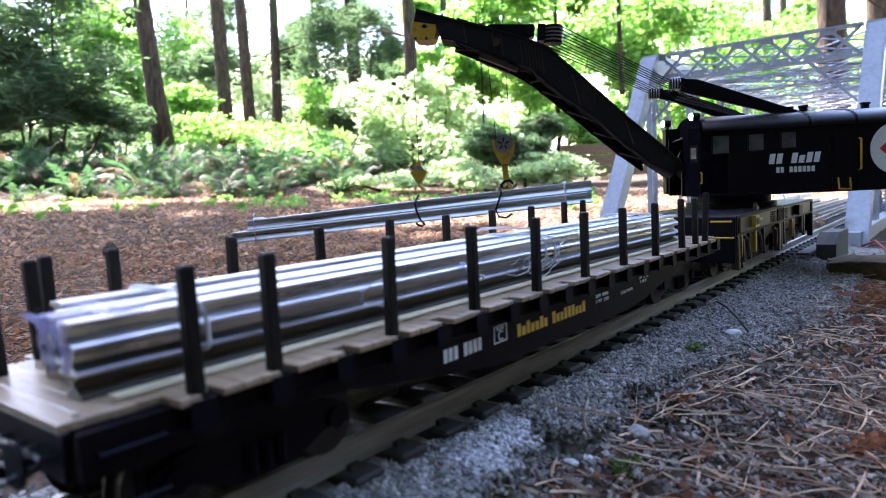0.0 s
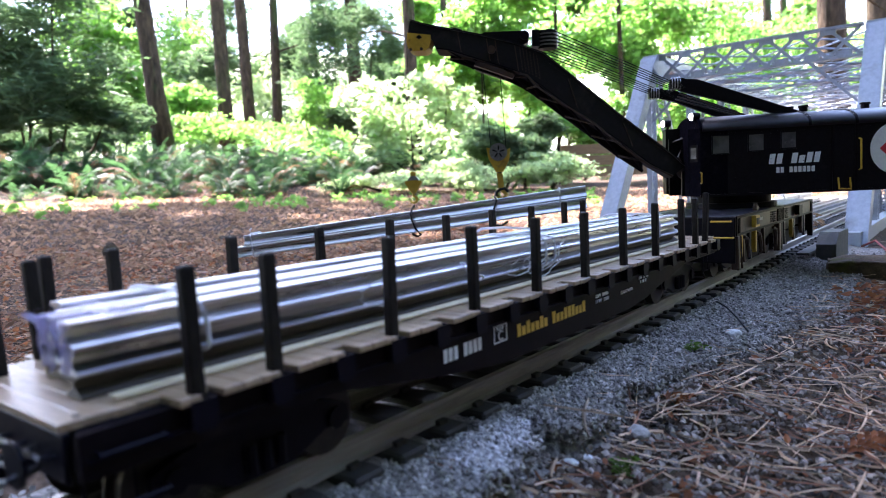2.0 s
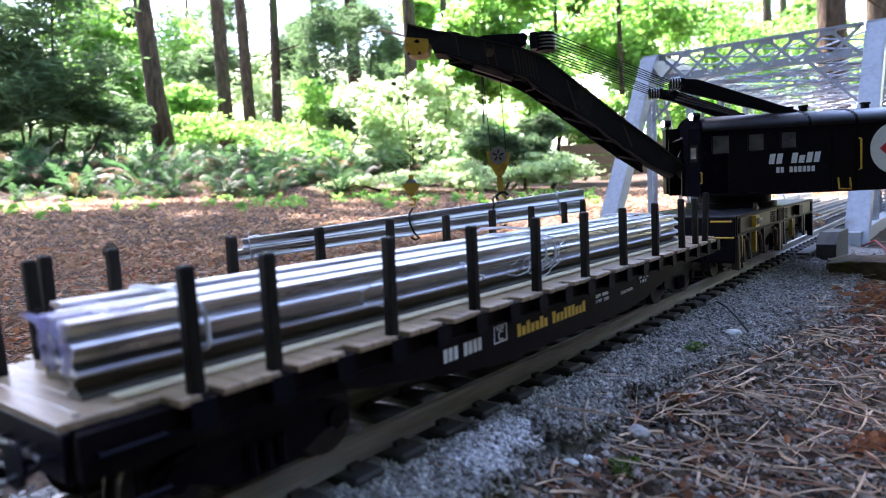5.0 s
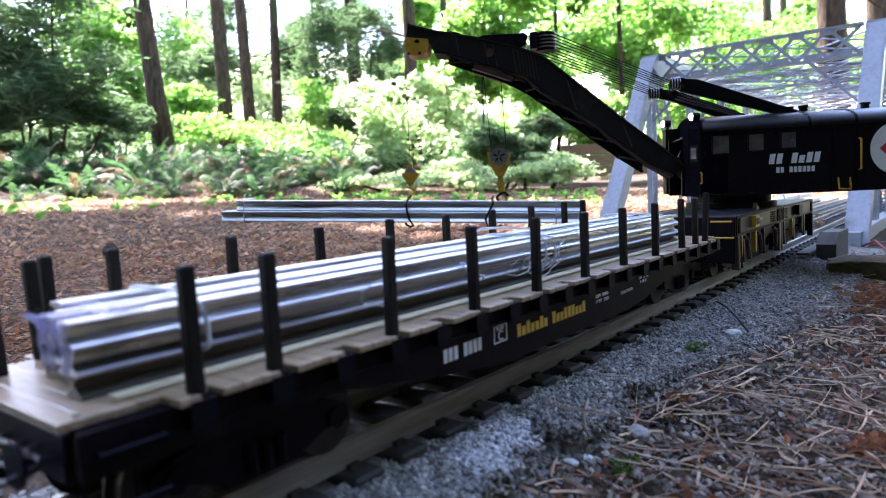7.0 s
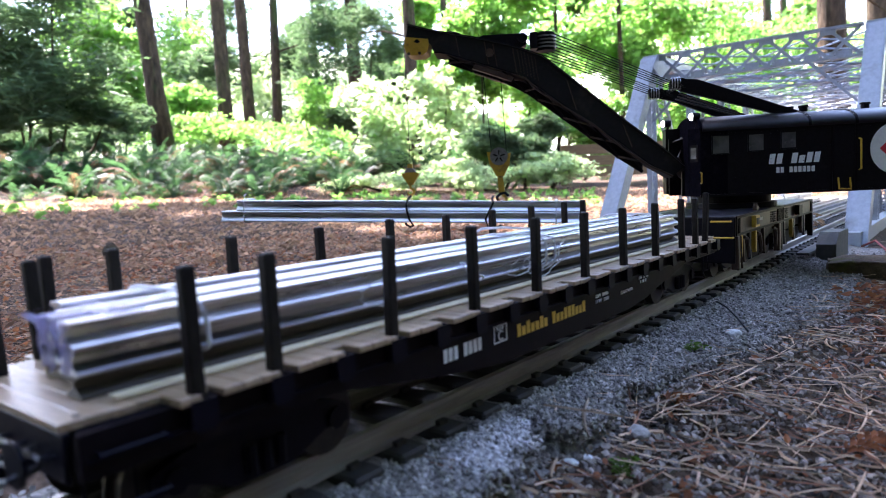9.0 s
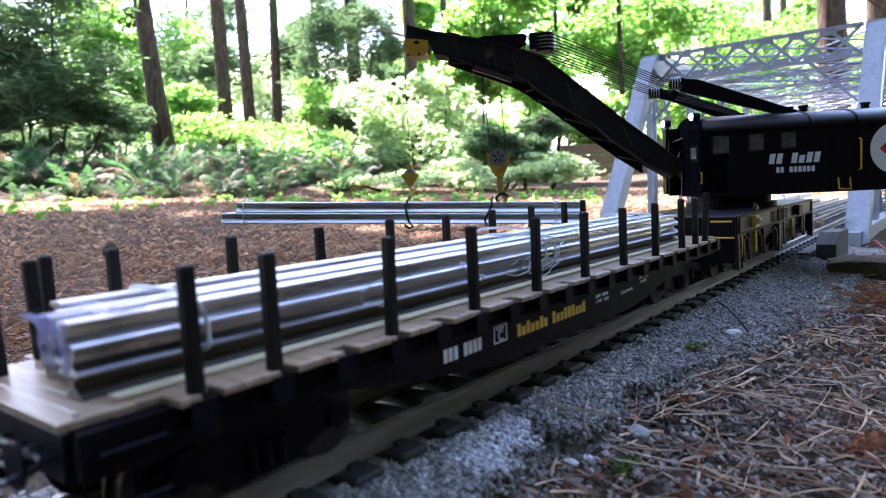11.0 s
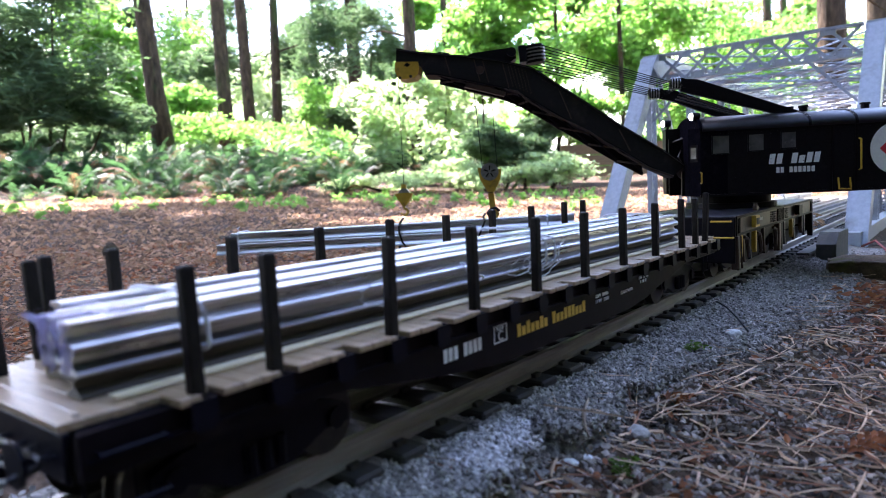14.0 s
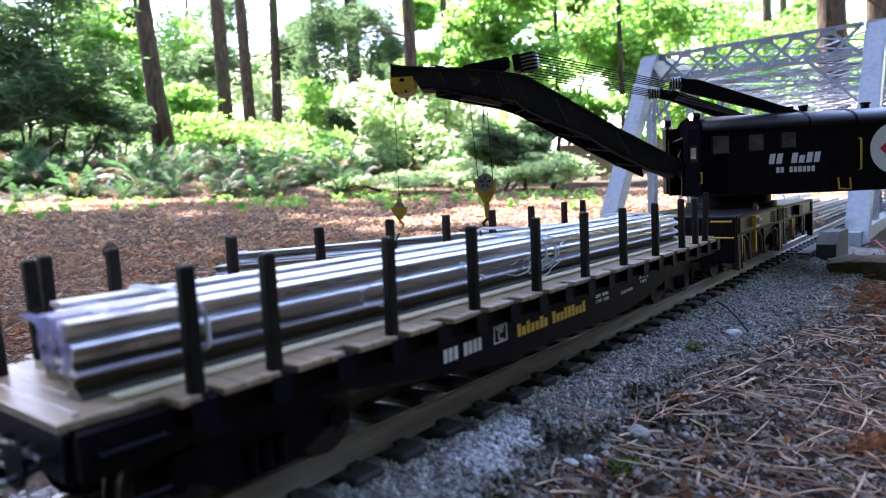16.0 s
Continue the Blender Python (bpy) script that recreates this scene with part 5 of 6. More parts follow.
def flake_litter(n, place, size, mat, name, label, seed, lift=0.004):
    rnd = random.Random(seed)
    sh = Shape()
    for i in range(n):
        x, y = place(rnd)
        s = size * rnd.uniform(0.4, 1.4) * (0.35 + 0.65 * min(1.0, math.hypot(x - EYE[0], y - EYE[1]) / 3.0))
        m = pose(x, y, ground_z(x, y) + rnd.uniform(0.1, 1) * lift, rnd.uniform(-35, 35), rnd.uniform(-35, 35), rnd.uniform(0, 360))
        c = rnd.uniform(-0.3, 0.4) * s
        sh.add([(-s, 0, 0), (-s * 0.3, -s * 0.55, c), (s * 0.5, -s * 0.4, c * 0.6), (s, 0, 0), (s * 0.4, s * 0.5, c * 0.8), (-s * 0.4, s * 0.5, c)], [(0, 1, 2, 3), (0, 3, 4, 5)], m)
    return tagged(part(name, sh, mat), label, "leaf litter", kind="stuff")


flake_litter(900, floor_spot, 0.0062, DRYLEAF, "dry_leaves", "curled red-brown dry leaf scraps on gravel", 9, 0.007)


def behind_spot(r):
    d = 0.45 + 7.5 * r.random() ** 1.6
    a = radians(38.19 + r.uniform(-36, 40))
    x, y = EYE[0] + d * math.cos(a), EYE[1] + d * math.sin(a)
    return (x, y) if y > 0.19 else (x, 0.19 + r.random() * 0.6)


flake_litter(26000, behind_spot, 0.0060, LITTER, "leaf_litter", "brown and orange fallen leaves on forest floor", 10, 0.010)
flake_litter(14000, behind_spot, 0.0095, LITTER, "leaf_litter", "fallen leaves and bark scraps under trees", 12, 0.012)

def beside_spot(r):
    d = 0.40 + 1.7 * r.random() ** 1.3
    a = radians(38.19 + r.uniform(-14, 40))
    x, y = EYE[0] + d * math.cos(a), EYE[1] + d * math.sin(a)
    return (x, y) if y > 0.19 else (x, 0.19 + r.random() * 0.5)


def mid_spot(r):
    d = 1.4 + 5.2 * r.random()
    a = radians(38.19 + r.uniform(-30, 36))
    return EYE[0] + d * math.cos(a), EYE[1] + d * math.sin(a)


flake_litter(17000, mid_spot, 0.013, LITTER, "leaf_litter", "tan and rusty leaves farther back on forest floor", 16, 0.012)
flake_litter(9000, beside_spot, 0.0085, DRYLEAF, "dry_leaves", "rusty red-brown leaf scraps behind the flatcar", 19, 0.006)
flake_litter(16000, beside_spot, 0.0060, LITTER, "leaf_litter", "fine brown leaf scraps behind the flatcar", 13, 0.006)
strip_litter(420, beside_spot, 0.045, 0.0008, NEEDLE, "pine_needles", "dry needles on the forest floor", "needles", 14, 0.006)

# ---- forest ----


def spot(px, py, d):
    """A point d metres ahead, by its bearing and height angle."""
    return Vector(EYE) + VIEW.to_3x3() @ Vector(((px - 784) / 1188, (441 - py) / 1188, -1)) * d


def at(px, d):
    """A spot on the plan, d metres ahead, by its bearing near the forest floor."""
    p = spot(px, 331 - (px - 784) * 0.0477, d)
    return p.x, p.y


def leaf_cloud(rnd, blobs, n, size, flat=0.5, slim=0.5):
    """Small folded leaves gathered in clumps inside rough blobs (x, y, z, rx, rz)."""
    cl = []
    for x, y, z, rx, rz in blobs:
        for k in range(14):
            u = rnd.normal(size=3)
            u *= rnd.uniform(0.35, 1.0) / np.linalg.norm(u)
            cl.append((x + u[0] * rx, y + u[1] * rx, z + u[2] * rz, rx * 0.34, rz * 0.28))
    cl = np.array(cl)
    pick = cl[rnd.randint(0, len(cl), n)]
    c = pick[:, :3] + rnd.normal(size=(n, 3)) * np.stack([pick[:, 3], pick[:, 3], pick[:, 4]], 1) * 0.62
    a = rnd.normal(size=(n, 3))
    a[:, 2] *= flat
    a /= np.linalg.norm(a, axis=1)[:, None]
    b = np.cross(a, rnd.normal(size=(n, 3)))
    b /= np.linalg.norm(b, axis=1)[:, None]
    nn = np.cross(a, b)
    s = (size * rnd.uniform(0.55, 1.4, n))[:, None]
    v = np.stack([c - a * s, c + b * s * slim + nn * s * 0.15, c + a * s, c - b * s * slim + nn * s * 0.15], 1).reshape(-1, 3)
    sh = Shape()
    sh.v = v.tolist()
    sh.f = [t for i in range(n) for t in ((4 * i, 4 * i + 1, 4 * i + 2), (4 * i, 4 * i + 2, 4 * i + 3))]
    return sh


def raw_mesh(name, sh, mat):
    me = bpy.data.meshes.new(name)
    me.from_pydata(sh.v, [], sh.f)
    me.materials.append(mat)
    return me


def make_tree(px0, px1, width, d, label, height=14.0, mat=BARK, limbs=6, crown=None, leaf=CONIFER, leaves=0, size=0.09, seed=0):
    """A tapered trunk that leans from px1 at the foot to px0 at the top of the view, with stubs, limbs and a crown."""
    rnd = random.Random(seed)
    high, low = spot(px0, 0, d), spot(px1, 230, d)
    lean = (high - low) / (high.z - low.z)
    foot = low + lean * (ground_z(low.x, low.y) - 0.05 - low.z)
    fx, fy, gz = foot
    tree = empty("tree", pose(fx, fy, gz), label, "tree", "forest trees")
    r = width / 1188 * d / 2
    pts, rs = [], []
    for i in range(12):
        t = i / 11
        w_ = 0.10 * r * math.sin(i * 1.7 + seed)
        pts.append((lean.x * height * t + w_, lean.y * height * t + w_, height * t))
        rs.append(r * (1.0 - 0.62 * t) * (1.28 if i == 0 else 1.0) * rnd.uniform(0.95, 1.05))
    part("trunk", Shape().tube(pts, rs, 14), mat, tree, "rough brown bark", smooth=True)
    for i in range(limbs):
        t = rnd.uniform(0.12, 0.9)
        h = height * t
        j = min(10, int(t * 11))
        base = Vector(pts[j]).lerp(Vector(pts[j + 1]), t * 11 - j)
        a = rnd.uniform(0, 6.28)
        ln = rnd.uniform(0.4, 1.6) * (1.2 - t * 0.4)
        tip = base + Vector((math.cos(a) * ln, math.sin(a) * ln, rnd.uniform(-0.3, 0.5)))
        mid = base.lerp(tip, 0.5) + Vector((0, 0, 0.1))
        part("limb", Shape().tube([base, mid, tip], [r * 0.22, r * 0.13, r * 0.04], 6), mat, tree)
    if leaves:
        sh = leaf_cloud(np.random.RandomState(seed + 100), crown, leaves, size)
        part("crown", raw_mesh("crown", sh, leaf), leaf, tree, m=Matrix.Translation((-fx, -fy, -gz)))
    return tree


def blob(px, py, d, w_px, h_px):
    """A rough ball of foliage by bearing, height angle and span at d metres."""
    return (*spot(px, py, d), w_px / 1188 * d, h_px / 1188 * d)


def make_shrub(label, blobs, n, size, mat, seed, stems=5):
    x0, y0 = blobs[0][0], blobs[0][1]
    g0 = ground_z(x0, y0)
    fir = mat is CONIFER
    sh = leaf_cloud(np.random.RandomState(seed), blobs, int(n * 2.2) if fir else n, size * 1.5 if fir else size, 0.35 if fir else 0.5, 0.14 if fir else 0.5)
    shrub = empty("shrub", pose(x0, y0, g0), label, "shrub", "understorey shrubs")
    part("foliage", raw_mesh("foliage", sh, mat), mat, shrub, m=Matrix.Translation((-x0, -y0, -g0)))
    rnd = random.Random(seed)
    for b in blobs[:stems]:
        fx, fy = b[0] - x0 + rnd.uniform(-0.2, 0.2), b[1] - y0 + rnd.uniform(-0.2, 0.2)
        top = Vector((b[0] - x0, b[1] - y0, b[2] - g0))
        foot = Vector((fx * 0.6, fy * 0.6, -0.05))
        part("stem", Shape().tube([foot, foot.lerp(top, 0.5) + Vector((0.05, 0.03, 0)), top], [0.025, 0.017, 0.008], 6), BARK, shrub)
    return shrub


TRUNKS = [
    (250, 286, 33, 12.0, "leaning fir trunk in rough brown bark"), (383, 402, 27, 15.0, "straight fir trunk with mossy side"),
    (424, 444, 21, 17.0, "slim pale brown fir trunk"), (483, 492, 18, 18.5, "slim dark fir trunk with knots"),
    (553, 566, 8, 19.0, "thin young conifer stem"), (619, 634, 27, 20.0, "shaded fir trunk among branches"),
    (722, 732, 26, 16.0, "brown fir trunk behind pale shrubs"), (784, 795, 14, 22.0, "straight fir trunk in the distance"),
    (1179, 1188, 14, 21.0, "slim trunk behind maple leaves"), (1472, 1480, 50, 9.5, "thick dark fir trunk beyond the bridge"),
    (1552, 1562, 40, 12.5, "brown fir trunk beyond the bridge"), (1357, 1368, 18, 19.0, "slim brown trunk beyond the bridge"),
    (1386, 1397, 15, 21.0, "slim brown trunk far beyond the bridge"), (982, 989, 7, 9.0, "thin upright maple stem with leaves"),
    (1094, 1104, 9, 9.5, "thin forked maple stem"), (1260, 1270, 12, 20.0, "thin shaded trunk behind leaves"),
    (330, 336, 9, 24.0, "thin trunk against bright sky"), (175, 190, 14, 16.0, "thin trunk within dark boughs"),
]
for i, (a, b, w_, d, lab) in enumerate(TRUNKS):
    make_tree(a, b, w_, d, lab, 9.0 if w_ < 12 else 16.0, limbs=5, seed=i + 3)

make_shrub("dark drooping hemlock boughs at wood's edge", [blob(40, 60, 9, 110, 90), blob(120, 150, 9, 100, 70), blob(30, 190, 9, 90, 60), blob(190, 200, 9.5, 60, 45), blob(90, -40, 9, 120, 60), blob(-60, 120, 9, 100, 120), blob(60, 250, 10, 90, 25), blob(160, 245, 11, 70, 25), blob(0, 255, 10, 70, 20)], 9500, 0.060, CONIFER, 31)
make_shrub("sunlit green maple sapling", [blob(190, 90, 13, 60, 50), blob(230, 150, 13, 45, 40), blob(150, 30, 13, 70, 40), blob(320, 200, 14, 50, 40), blob(320, 70, 22, 60, 60)], 7000, 0.075, LEAF, 32)
# strong sun on this shrub is put into its pale leaf colour
make_shrub("shrub with small leaves coloured pale as sunlit", [blob(690, 200, 8, 75, 55), blob(730, 265, 8, 80, 45), blob(640, 175, 8.5, 45, 35), blob(790, 190, 8.5, 60, 50), blob(660, 280, 8, 70, 35), blob(760, 150, 9, 50, 35)], 6000, 0.050, LEAF_SUNLIT, 33)
make_shrub("bright green young maple foliage", [blob(850, 60, 9, 70, 50), blob(950, 130, 9, 90, 60), blob(1050, 60, 10, 80, 55), blob(1010, 200, 9, 70, 45), blob(1120, 130, 10, 60, 70), blob(900, 10, 9, 90, 40), blob(1180, 30, 10, 70, 50), blob(1060, 250, 9, 60, 35), blob(840, 150, 9.5, 50, 40)], 15000, 0.060, LEAF, 34)
make_shrub("low shaded evergreen shrub", [blob(860, 250, 7, 55, 32), blob(920, 270, 7, 50, 28), blob(960, 240, 7.5, 35, 30)], 3500, 0.045, CONIFER, 35)
make_shrub("grey-green conifer boughs among trunks", [blob(590, 40, 17, 70, 60), blob(570, 130, 17, 60, 50), blob(660, 60, 18, 50, 60), blob(520, 90, 19, 40, 50), blob(600, 210, 15, 60, 35)], 4200, 0.080, CONIFER, 36)
make_shrub("thin distant sunlit foliage", [blob(1250, 60, 14, 80, 60), blob(1330, 90, 14, 80, 50), blob(1420, 60, 16, 60, 50), blob(1300, 180, 12, 120, 45), blob(1420, 150, 13, 100, 50), blob(1530, 110, 14, 80, 50), blob(1200, 200, 12, 80, 60)], 12000, 0.065, LEAF, 37)
make_shrub("bright undergrowth among trunks", [blob(330, 230, 13, 80, 30), blob(450, 240, 13, 90, 25), blob(540, 255, 11, 80, 35), blob(590, 300, 8, 60, 28), blob(560, 180, 14, 40, 40)], 8000, 0.050, LEAF, 38)
# pale leaf colour carries the sunlight on this low growth
make_shrub("low grass and weeds coloured pale as sunlit", [blob(930, 308, 6.5, 60, 20), blob(840, 314, 6.5, 70, 18), blob(1000, 300, 6.5, 60, 22), blob(620, 325, 6.0, 60, 12), blob(740, 318, 6.2, 60, 18), blob(790, 296, 6.8, 60, 16), blob(960, 285, 6.8, 50, 16)], 9000, 0.026, LEAF_SUNLIT, 39, 4)


def make_fern_mesh(seed, ln):
    """One arching frond: a midrib with narrow leaflets that shorten to the tip."""
    sh, rnd = Shape(), random.Random(seed)
    n, arch = 22, rnd.uniform(1.7, 2.3)
    spine = [(ln * t * 0.92, 0, ln * (0.60 * math.sin(t * arch) - 0.12 * t * t)) for t in (i / n for i in range(n + 1))]
    sh.tube(spine[::3], 0.004, 3)
    for k in range(2, n):
        t = k / n
        x, y, z = spine[k]
        w_ = ln * 0.19 * math.sin(math.pi * min(1, 0.10 + t * 0.92)) ** 0.7
        for s in (-1, 1):
            d = rnd.uniform(0.1, 0.45)
            sh.add([(x - 0.004, 0, z), (x + 0.014, 0, z), (x + w_ * 0.30, s * w_, z - w_ * d), (x + w_ * 0.12, s * w_ * 0.6, z - w_ * d * 0.4)], [(0, 1, 2, 3)])
    return sh


frond_meshes = [make_fern_mesh(k, ln).mesh("frond", FERN) for k, ln in enumerate((0.42, 0.55, 0.34, 0.48))]
dead_frond = make_fern_mesh(9, 0.46).mesh("frond", FERN_DEAD)
rf = random.Random(77)
ferns = []
for v in range(3):
    f0 = empty("fern", pose(0, 0, 0), "green sword fern arching over forest floor", "fern", "sword ferns")
    for k in range(15):
        part("frond", dead_frond if k % 7 == 3 else frond_meshes[(k + v) % 4], FERN, f0, m=pose(0, 0, 0, rf.uniform(-18, 18), rf.uniform(-38, 18), k * 24.0 + rf.uniform(-14, 14)))
    ferns.append(f0)
spots = []
for k in range(150):
    spots.append((rf.uniform(-90, 640), 5.5 + 4.9 * rf.random() ** 1.2))
for k in range(16):
    spots.append((rf.uniform(600, 1130), rf.uniform(7.2, 10.5)))
for i, (px, d) in enumerate(spots):
    x, y = at(px, d)
    sc = rf.uniform(0.45, 1.15) if d > 6.4 else rf.uniform(0.3, 0.75)
    m = pose(x, y, ground_z(x, y) - 0.02, rf.uniform(-10, 10), rf.uniform(-10, 10), rf.uniform(0, 360)) @ Matrix.Scale(sc, 4)
    if i < 3:
        ferns[i].matrix_basis = m
    else:
        copy_thing(ferns[i % 3], pose(0, 0, 0)).matrix_basis = m

# weeds, moss tufts and scraps
rg = random.Random(15)
weed_blobs = []
for k in range(150):
    x, y = at(rg.uniform(-20, 1050), 2.6 + 3.6 * rg.random() ** 0.6)
    weed_blobs.append((x, y, ground_z(x, y) + 0.02, rg.uniform(0.015, 0.045), 0.03))
tagged(part("weeds", raw_mesh("weeds", leaf_cloud(np.random.RandomState(4), weed_blobs, 2600, 0.018), LEAF), LEAF), "small pale green weeds among fallen leaves", "weeds", kind="stuff")


def tuft(x, y, r, n, size, mat_, name, label, category, slim=0.4):
    z = ground_z(x, y) + r * 0.25
    return tagged(part(name, raw_mesh(name, leaf_cloud(np.random.RandomState(int(abs(x) * 9999) % 1000), [(0, 0, 0, r, r * 0.55)], n, size, 0.6, slim), mat_), mat_, m=pose(x, y, z)), label, category, kind="stuff")


tuft(0.173, -0.047, 0.008, 90, 0.0022, MOSS_GREEN, "moss_tuft", "small bright green moss tuft on gravel", "moss")
tuft(0.353, -0.023, 0.009, 90, 0.0020, MOSS_GREEN, "moss_tuft", "olive green moss tuft on ballast edge", "moss")
tuft(0.268, -0.040, 0.010, 34, 0.0036, DRYLEAF, "bud_scales", "curled red-brown bud scales on gravel", "bud scales")
tuft(0.175, -0.077, 0.010, 40, 0.0034, DRYLEAF, "bud_scales", "orange and red curled bud scales", "bud scales")


def by_timber(r):
    return r.gauss(0.662, 0.045), r.gauss(-0.108, 0.018)


def at_verge(r):
    return r.gauss(0.555, 0.05), r.gauss(-0.150, 0.022)


flake_litter(170, by_timber, 0.0105, DRYLEAF, "dry_leaves", "loose heap of red-brown leaves by timber", 23, 0.014)
flake_litter(120, at_verge, 0.0100, DRYLEAF, "dry_leaves", "scattered heap of rusty dry leaves", 24, 0.012)
cn = Shape()
for k in range(60):
    t, a = k / 60, k * 2.4
    r_ = 0.0042 * math.sin(math.pi * (0.12 + 0.85 * t)) ** 0.7
    c_ = Vector((t * 0.032, 0.4 * r_ * math.cos(a), r_ * math.sin(a)))
    cn.add([c_, c_ + Vector((0.003, 0.0035 * math.cos(a + 0.5), 0.0035 * math.sin(a + 0.5))), c_ + Vector((0.0045, 0.0038 * math.cos(a), 0.0038 * math.sin(a))), c_ + Vector((0.003, 0.0035 * math.cos(a - 0.5), 0.0035 * math.sin(a - 0.5)))], [(0, 1, 2, 3)])
tagged(part("catkin", cn, DRYLEAF, m=pose(0.270, -0.126, ground_z(0.27, -0.122) + 0.004, 0, 0, -25)), "fallen rusty catkin with loose scales", "catkin", kind="stuff")
for x, y, s, lab, mm in ((0.426, -0.031, 0.0065, "white quartz pebble on ballast edge", QUARTZ), (0.165, -0.025, 0.0035, "white quartz pebble under ballast ledge", QUARTZ), (0.172, -0.031, 0.0028, "small white quartz pebble", QUARTZ), (0.2116, -0.0398, 0.0060, "rounded pale grey pebble among needles", BALLAST)):
    st, rnd = bmesh.new(), random.Random(int(x * 1000))
    bmesh.ops.create_icosphere(st, subdivisions=3, radius=s)
    for v in st.verts:
        v.co *= 1 + 0.35 * noise.noise(v.co * (0.9 / s) + Vector((x * 50, 0, 0))) + 0.12 * noise.noise(v.co * (3.5 / s))
        v.co.z *= 0.62
    me = bpy.data.meshes.new("pebble")
    st.to_mesh(me)
    st.free()
    me.materials.append(mm)
    tagged(part("pebble", me, mm, m=pose(x, y, ground_z(x, y) + s * 0.15, 0, 0, x * 900)), lab, "pebble", "pebbles")
tagged(part("black_wire", Shape().tube([(0.505, 0.004, -0.059), (0.485, -0.010, -0.060), (0.455, -0.026, -0.062), (0.425, -0.042, -0.066)], 0.0007, 5), CABLE), "thin black wire lying on ballast", "wire")
fx, fy = at(1085, 7.8)
fence = empty("plank_fence", pose(fx, fy, ground_z(fx, fy), 0, 0, 38 - 90), "low brown plank fence in dappled light", "fence")
for k in range(3):
    part("plank", Shape().box(-0.6, 0.7, -0.02, 0.02, 0.12 + k * 0.13, 0.235 + k * 0.13), TIMBER, fence)
for x in (-0.55, 0.05, 0.65):
    part("post", Shape().box(x - 0.04, x + 0.04, 0.02, 0.09, 0.0, 0.50), TIMBER, fence)
pc_x, pc_y = at(182, 1.55)
cone = tagged(part("fir_cone", Shape().tube([(0, 0, 0), (0.006, 0, 0.012), (0.01, 0, 0.026), (0.012, 0, 0.038)], [0.010, 0.018, 0.016, 0.004], 10), BARK, m=pose(pc_x, pc_y, ground_z(pc_x, pc_y))), "brown fir cone lying on leaf litter", "fir cone")

# mixed wood behind the shrubs
rw = random.Random(5)
# the pale scrub entries have sunlight painted into their leaf colour
for k, (pa, pb, n_, y0, y1, mat, lab) in enumerate(((-80, 260, 12000, -60, 240, CONIFER, "dark conifer boughs filling wood edge"), (100, 360, 7000, 20, 240, LEAF, "sunlit leafy wood behind boughs"), (300, 560, 4500, 100, 250, LEAF_SUNLIT, "leafy scrub coloured pale as sunlit against sky"), (270, 420, 2000, 0, 150, CONIFER, "hazy blue-green firs between trunks"),
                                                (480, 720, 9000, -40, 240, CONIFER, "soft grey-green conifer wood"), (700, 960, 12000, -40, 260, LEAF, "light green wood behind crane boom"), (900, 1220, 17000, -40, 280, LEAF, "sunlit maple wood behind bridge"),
                                                (1150, 1620, 12000, -40, 240, LEAF, "open sunlit wood beyond bridge"), (560, 900, 6000, 150, 300, LEAF_SUNLIT, "scrub coloured pale as if overexposed in sunlight"))):
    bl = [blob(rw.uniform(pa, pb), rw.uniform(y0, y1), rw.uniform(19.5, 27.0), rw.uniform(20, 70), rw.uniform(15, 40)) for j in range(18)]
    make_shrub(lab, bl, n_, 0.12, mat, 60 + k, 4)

# unseen trees added to block sun and sky, over the track and behind camera


def make_canopy(foot, blobs, n, seed, label, size=0.22):
    x, y = foot
    gz = ground_z(x, y)
    z = max(b[2] for b in blobs)
    tree = empty("tree", pose(x, y, gz - 0.1), label, "tree", "forest trees")
    part("trunk", Shape().tube([(0, 0, 0), (0.1, 0, 4), (0, 0.1, 8), (0, 0, z - gz + 2)], [0.3, 0.25, 0.2, 0.06], 12), BARK, tree, smooth=True)
    part("crown", raw_mesh("crown", leaf_cloud(np.random.RandomState(seed), blobs, n, size), CONIFER), CONIFER, tree, m=Matrix.Translation((-x, -y, -gz + 0.1)))


rc = random.Random(9)
c0 = Vector((0.4, 0.2, 0)) + SUN_DIR * 11.5
make_canopy(at(-420, 7.5), [(c0.x + rc.uniform(-2.6, 2.6), c0.y + rc.uniform(-2.6, 2.6), c0.z + rc.uniform(-1.2, 1.2), 1.2, 0.9) for k in range(9)], 7500, 51, "unseen tree added to shade the track")
c1 = Vector((EYE[0] + 4.9 * CD - 3.0 * SD, EYE[1] + 4.9 * SD + 3.0 * CD, 0)) + SUN_DIR * 12.5
make_canopy(at(-300, 12.5), [(c1.x + rc.uniform(-3.4, 3.4), c1.y + rc.uniform(-3.0, 3.0), c1.z + rc.uniform(-1.0, 1.0), 0.9, 0.6) for k in range(16)], 1700, 52, "unseen thin crown added to dapple the ground", 0.20)
c2 = Vector((EYE[0] - 3.6 * CD + 0.6 * SD, EYE[1] - 3.6 * SD - 0.6 * CD, 0)) + SUN_DIR * 11.5
make_canopy(at(-900, 8.0), [(c2.x + rc.uniform(-4.4, 4.4), c2.y + rc.uniform(-2.6, 2.6), c2.z + rc.uniform(-1.0, 1.0), 1.3, 0.8) for k in range(16)], 8000, 53, "unseen crown added to shade ground behind camera")
c3 = Vector((EYE[0] + 2.6 * SD, EYE[1] - 2.6 * CD - 1.2, 0)) + SUN_DIR * 12.5
make_canopy(at(2700, 6.0), [(c3.x + rc.uniform(-1.6, 5.5), c3.y + rc.uniform(-3.0, 1.6), c3.z + rc.uniform(-1.0, 1.0), 1.2, 0.8) for k in range(18)], 8500, 54, "unseen crown added to shade ground on the right")
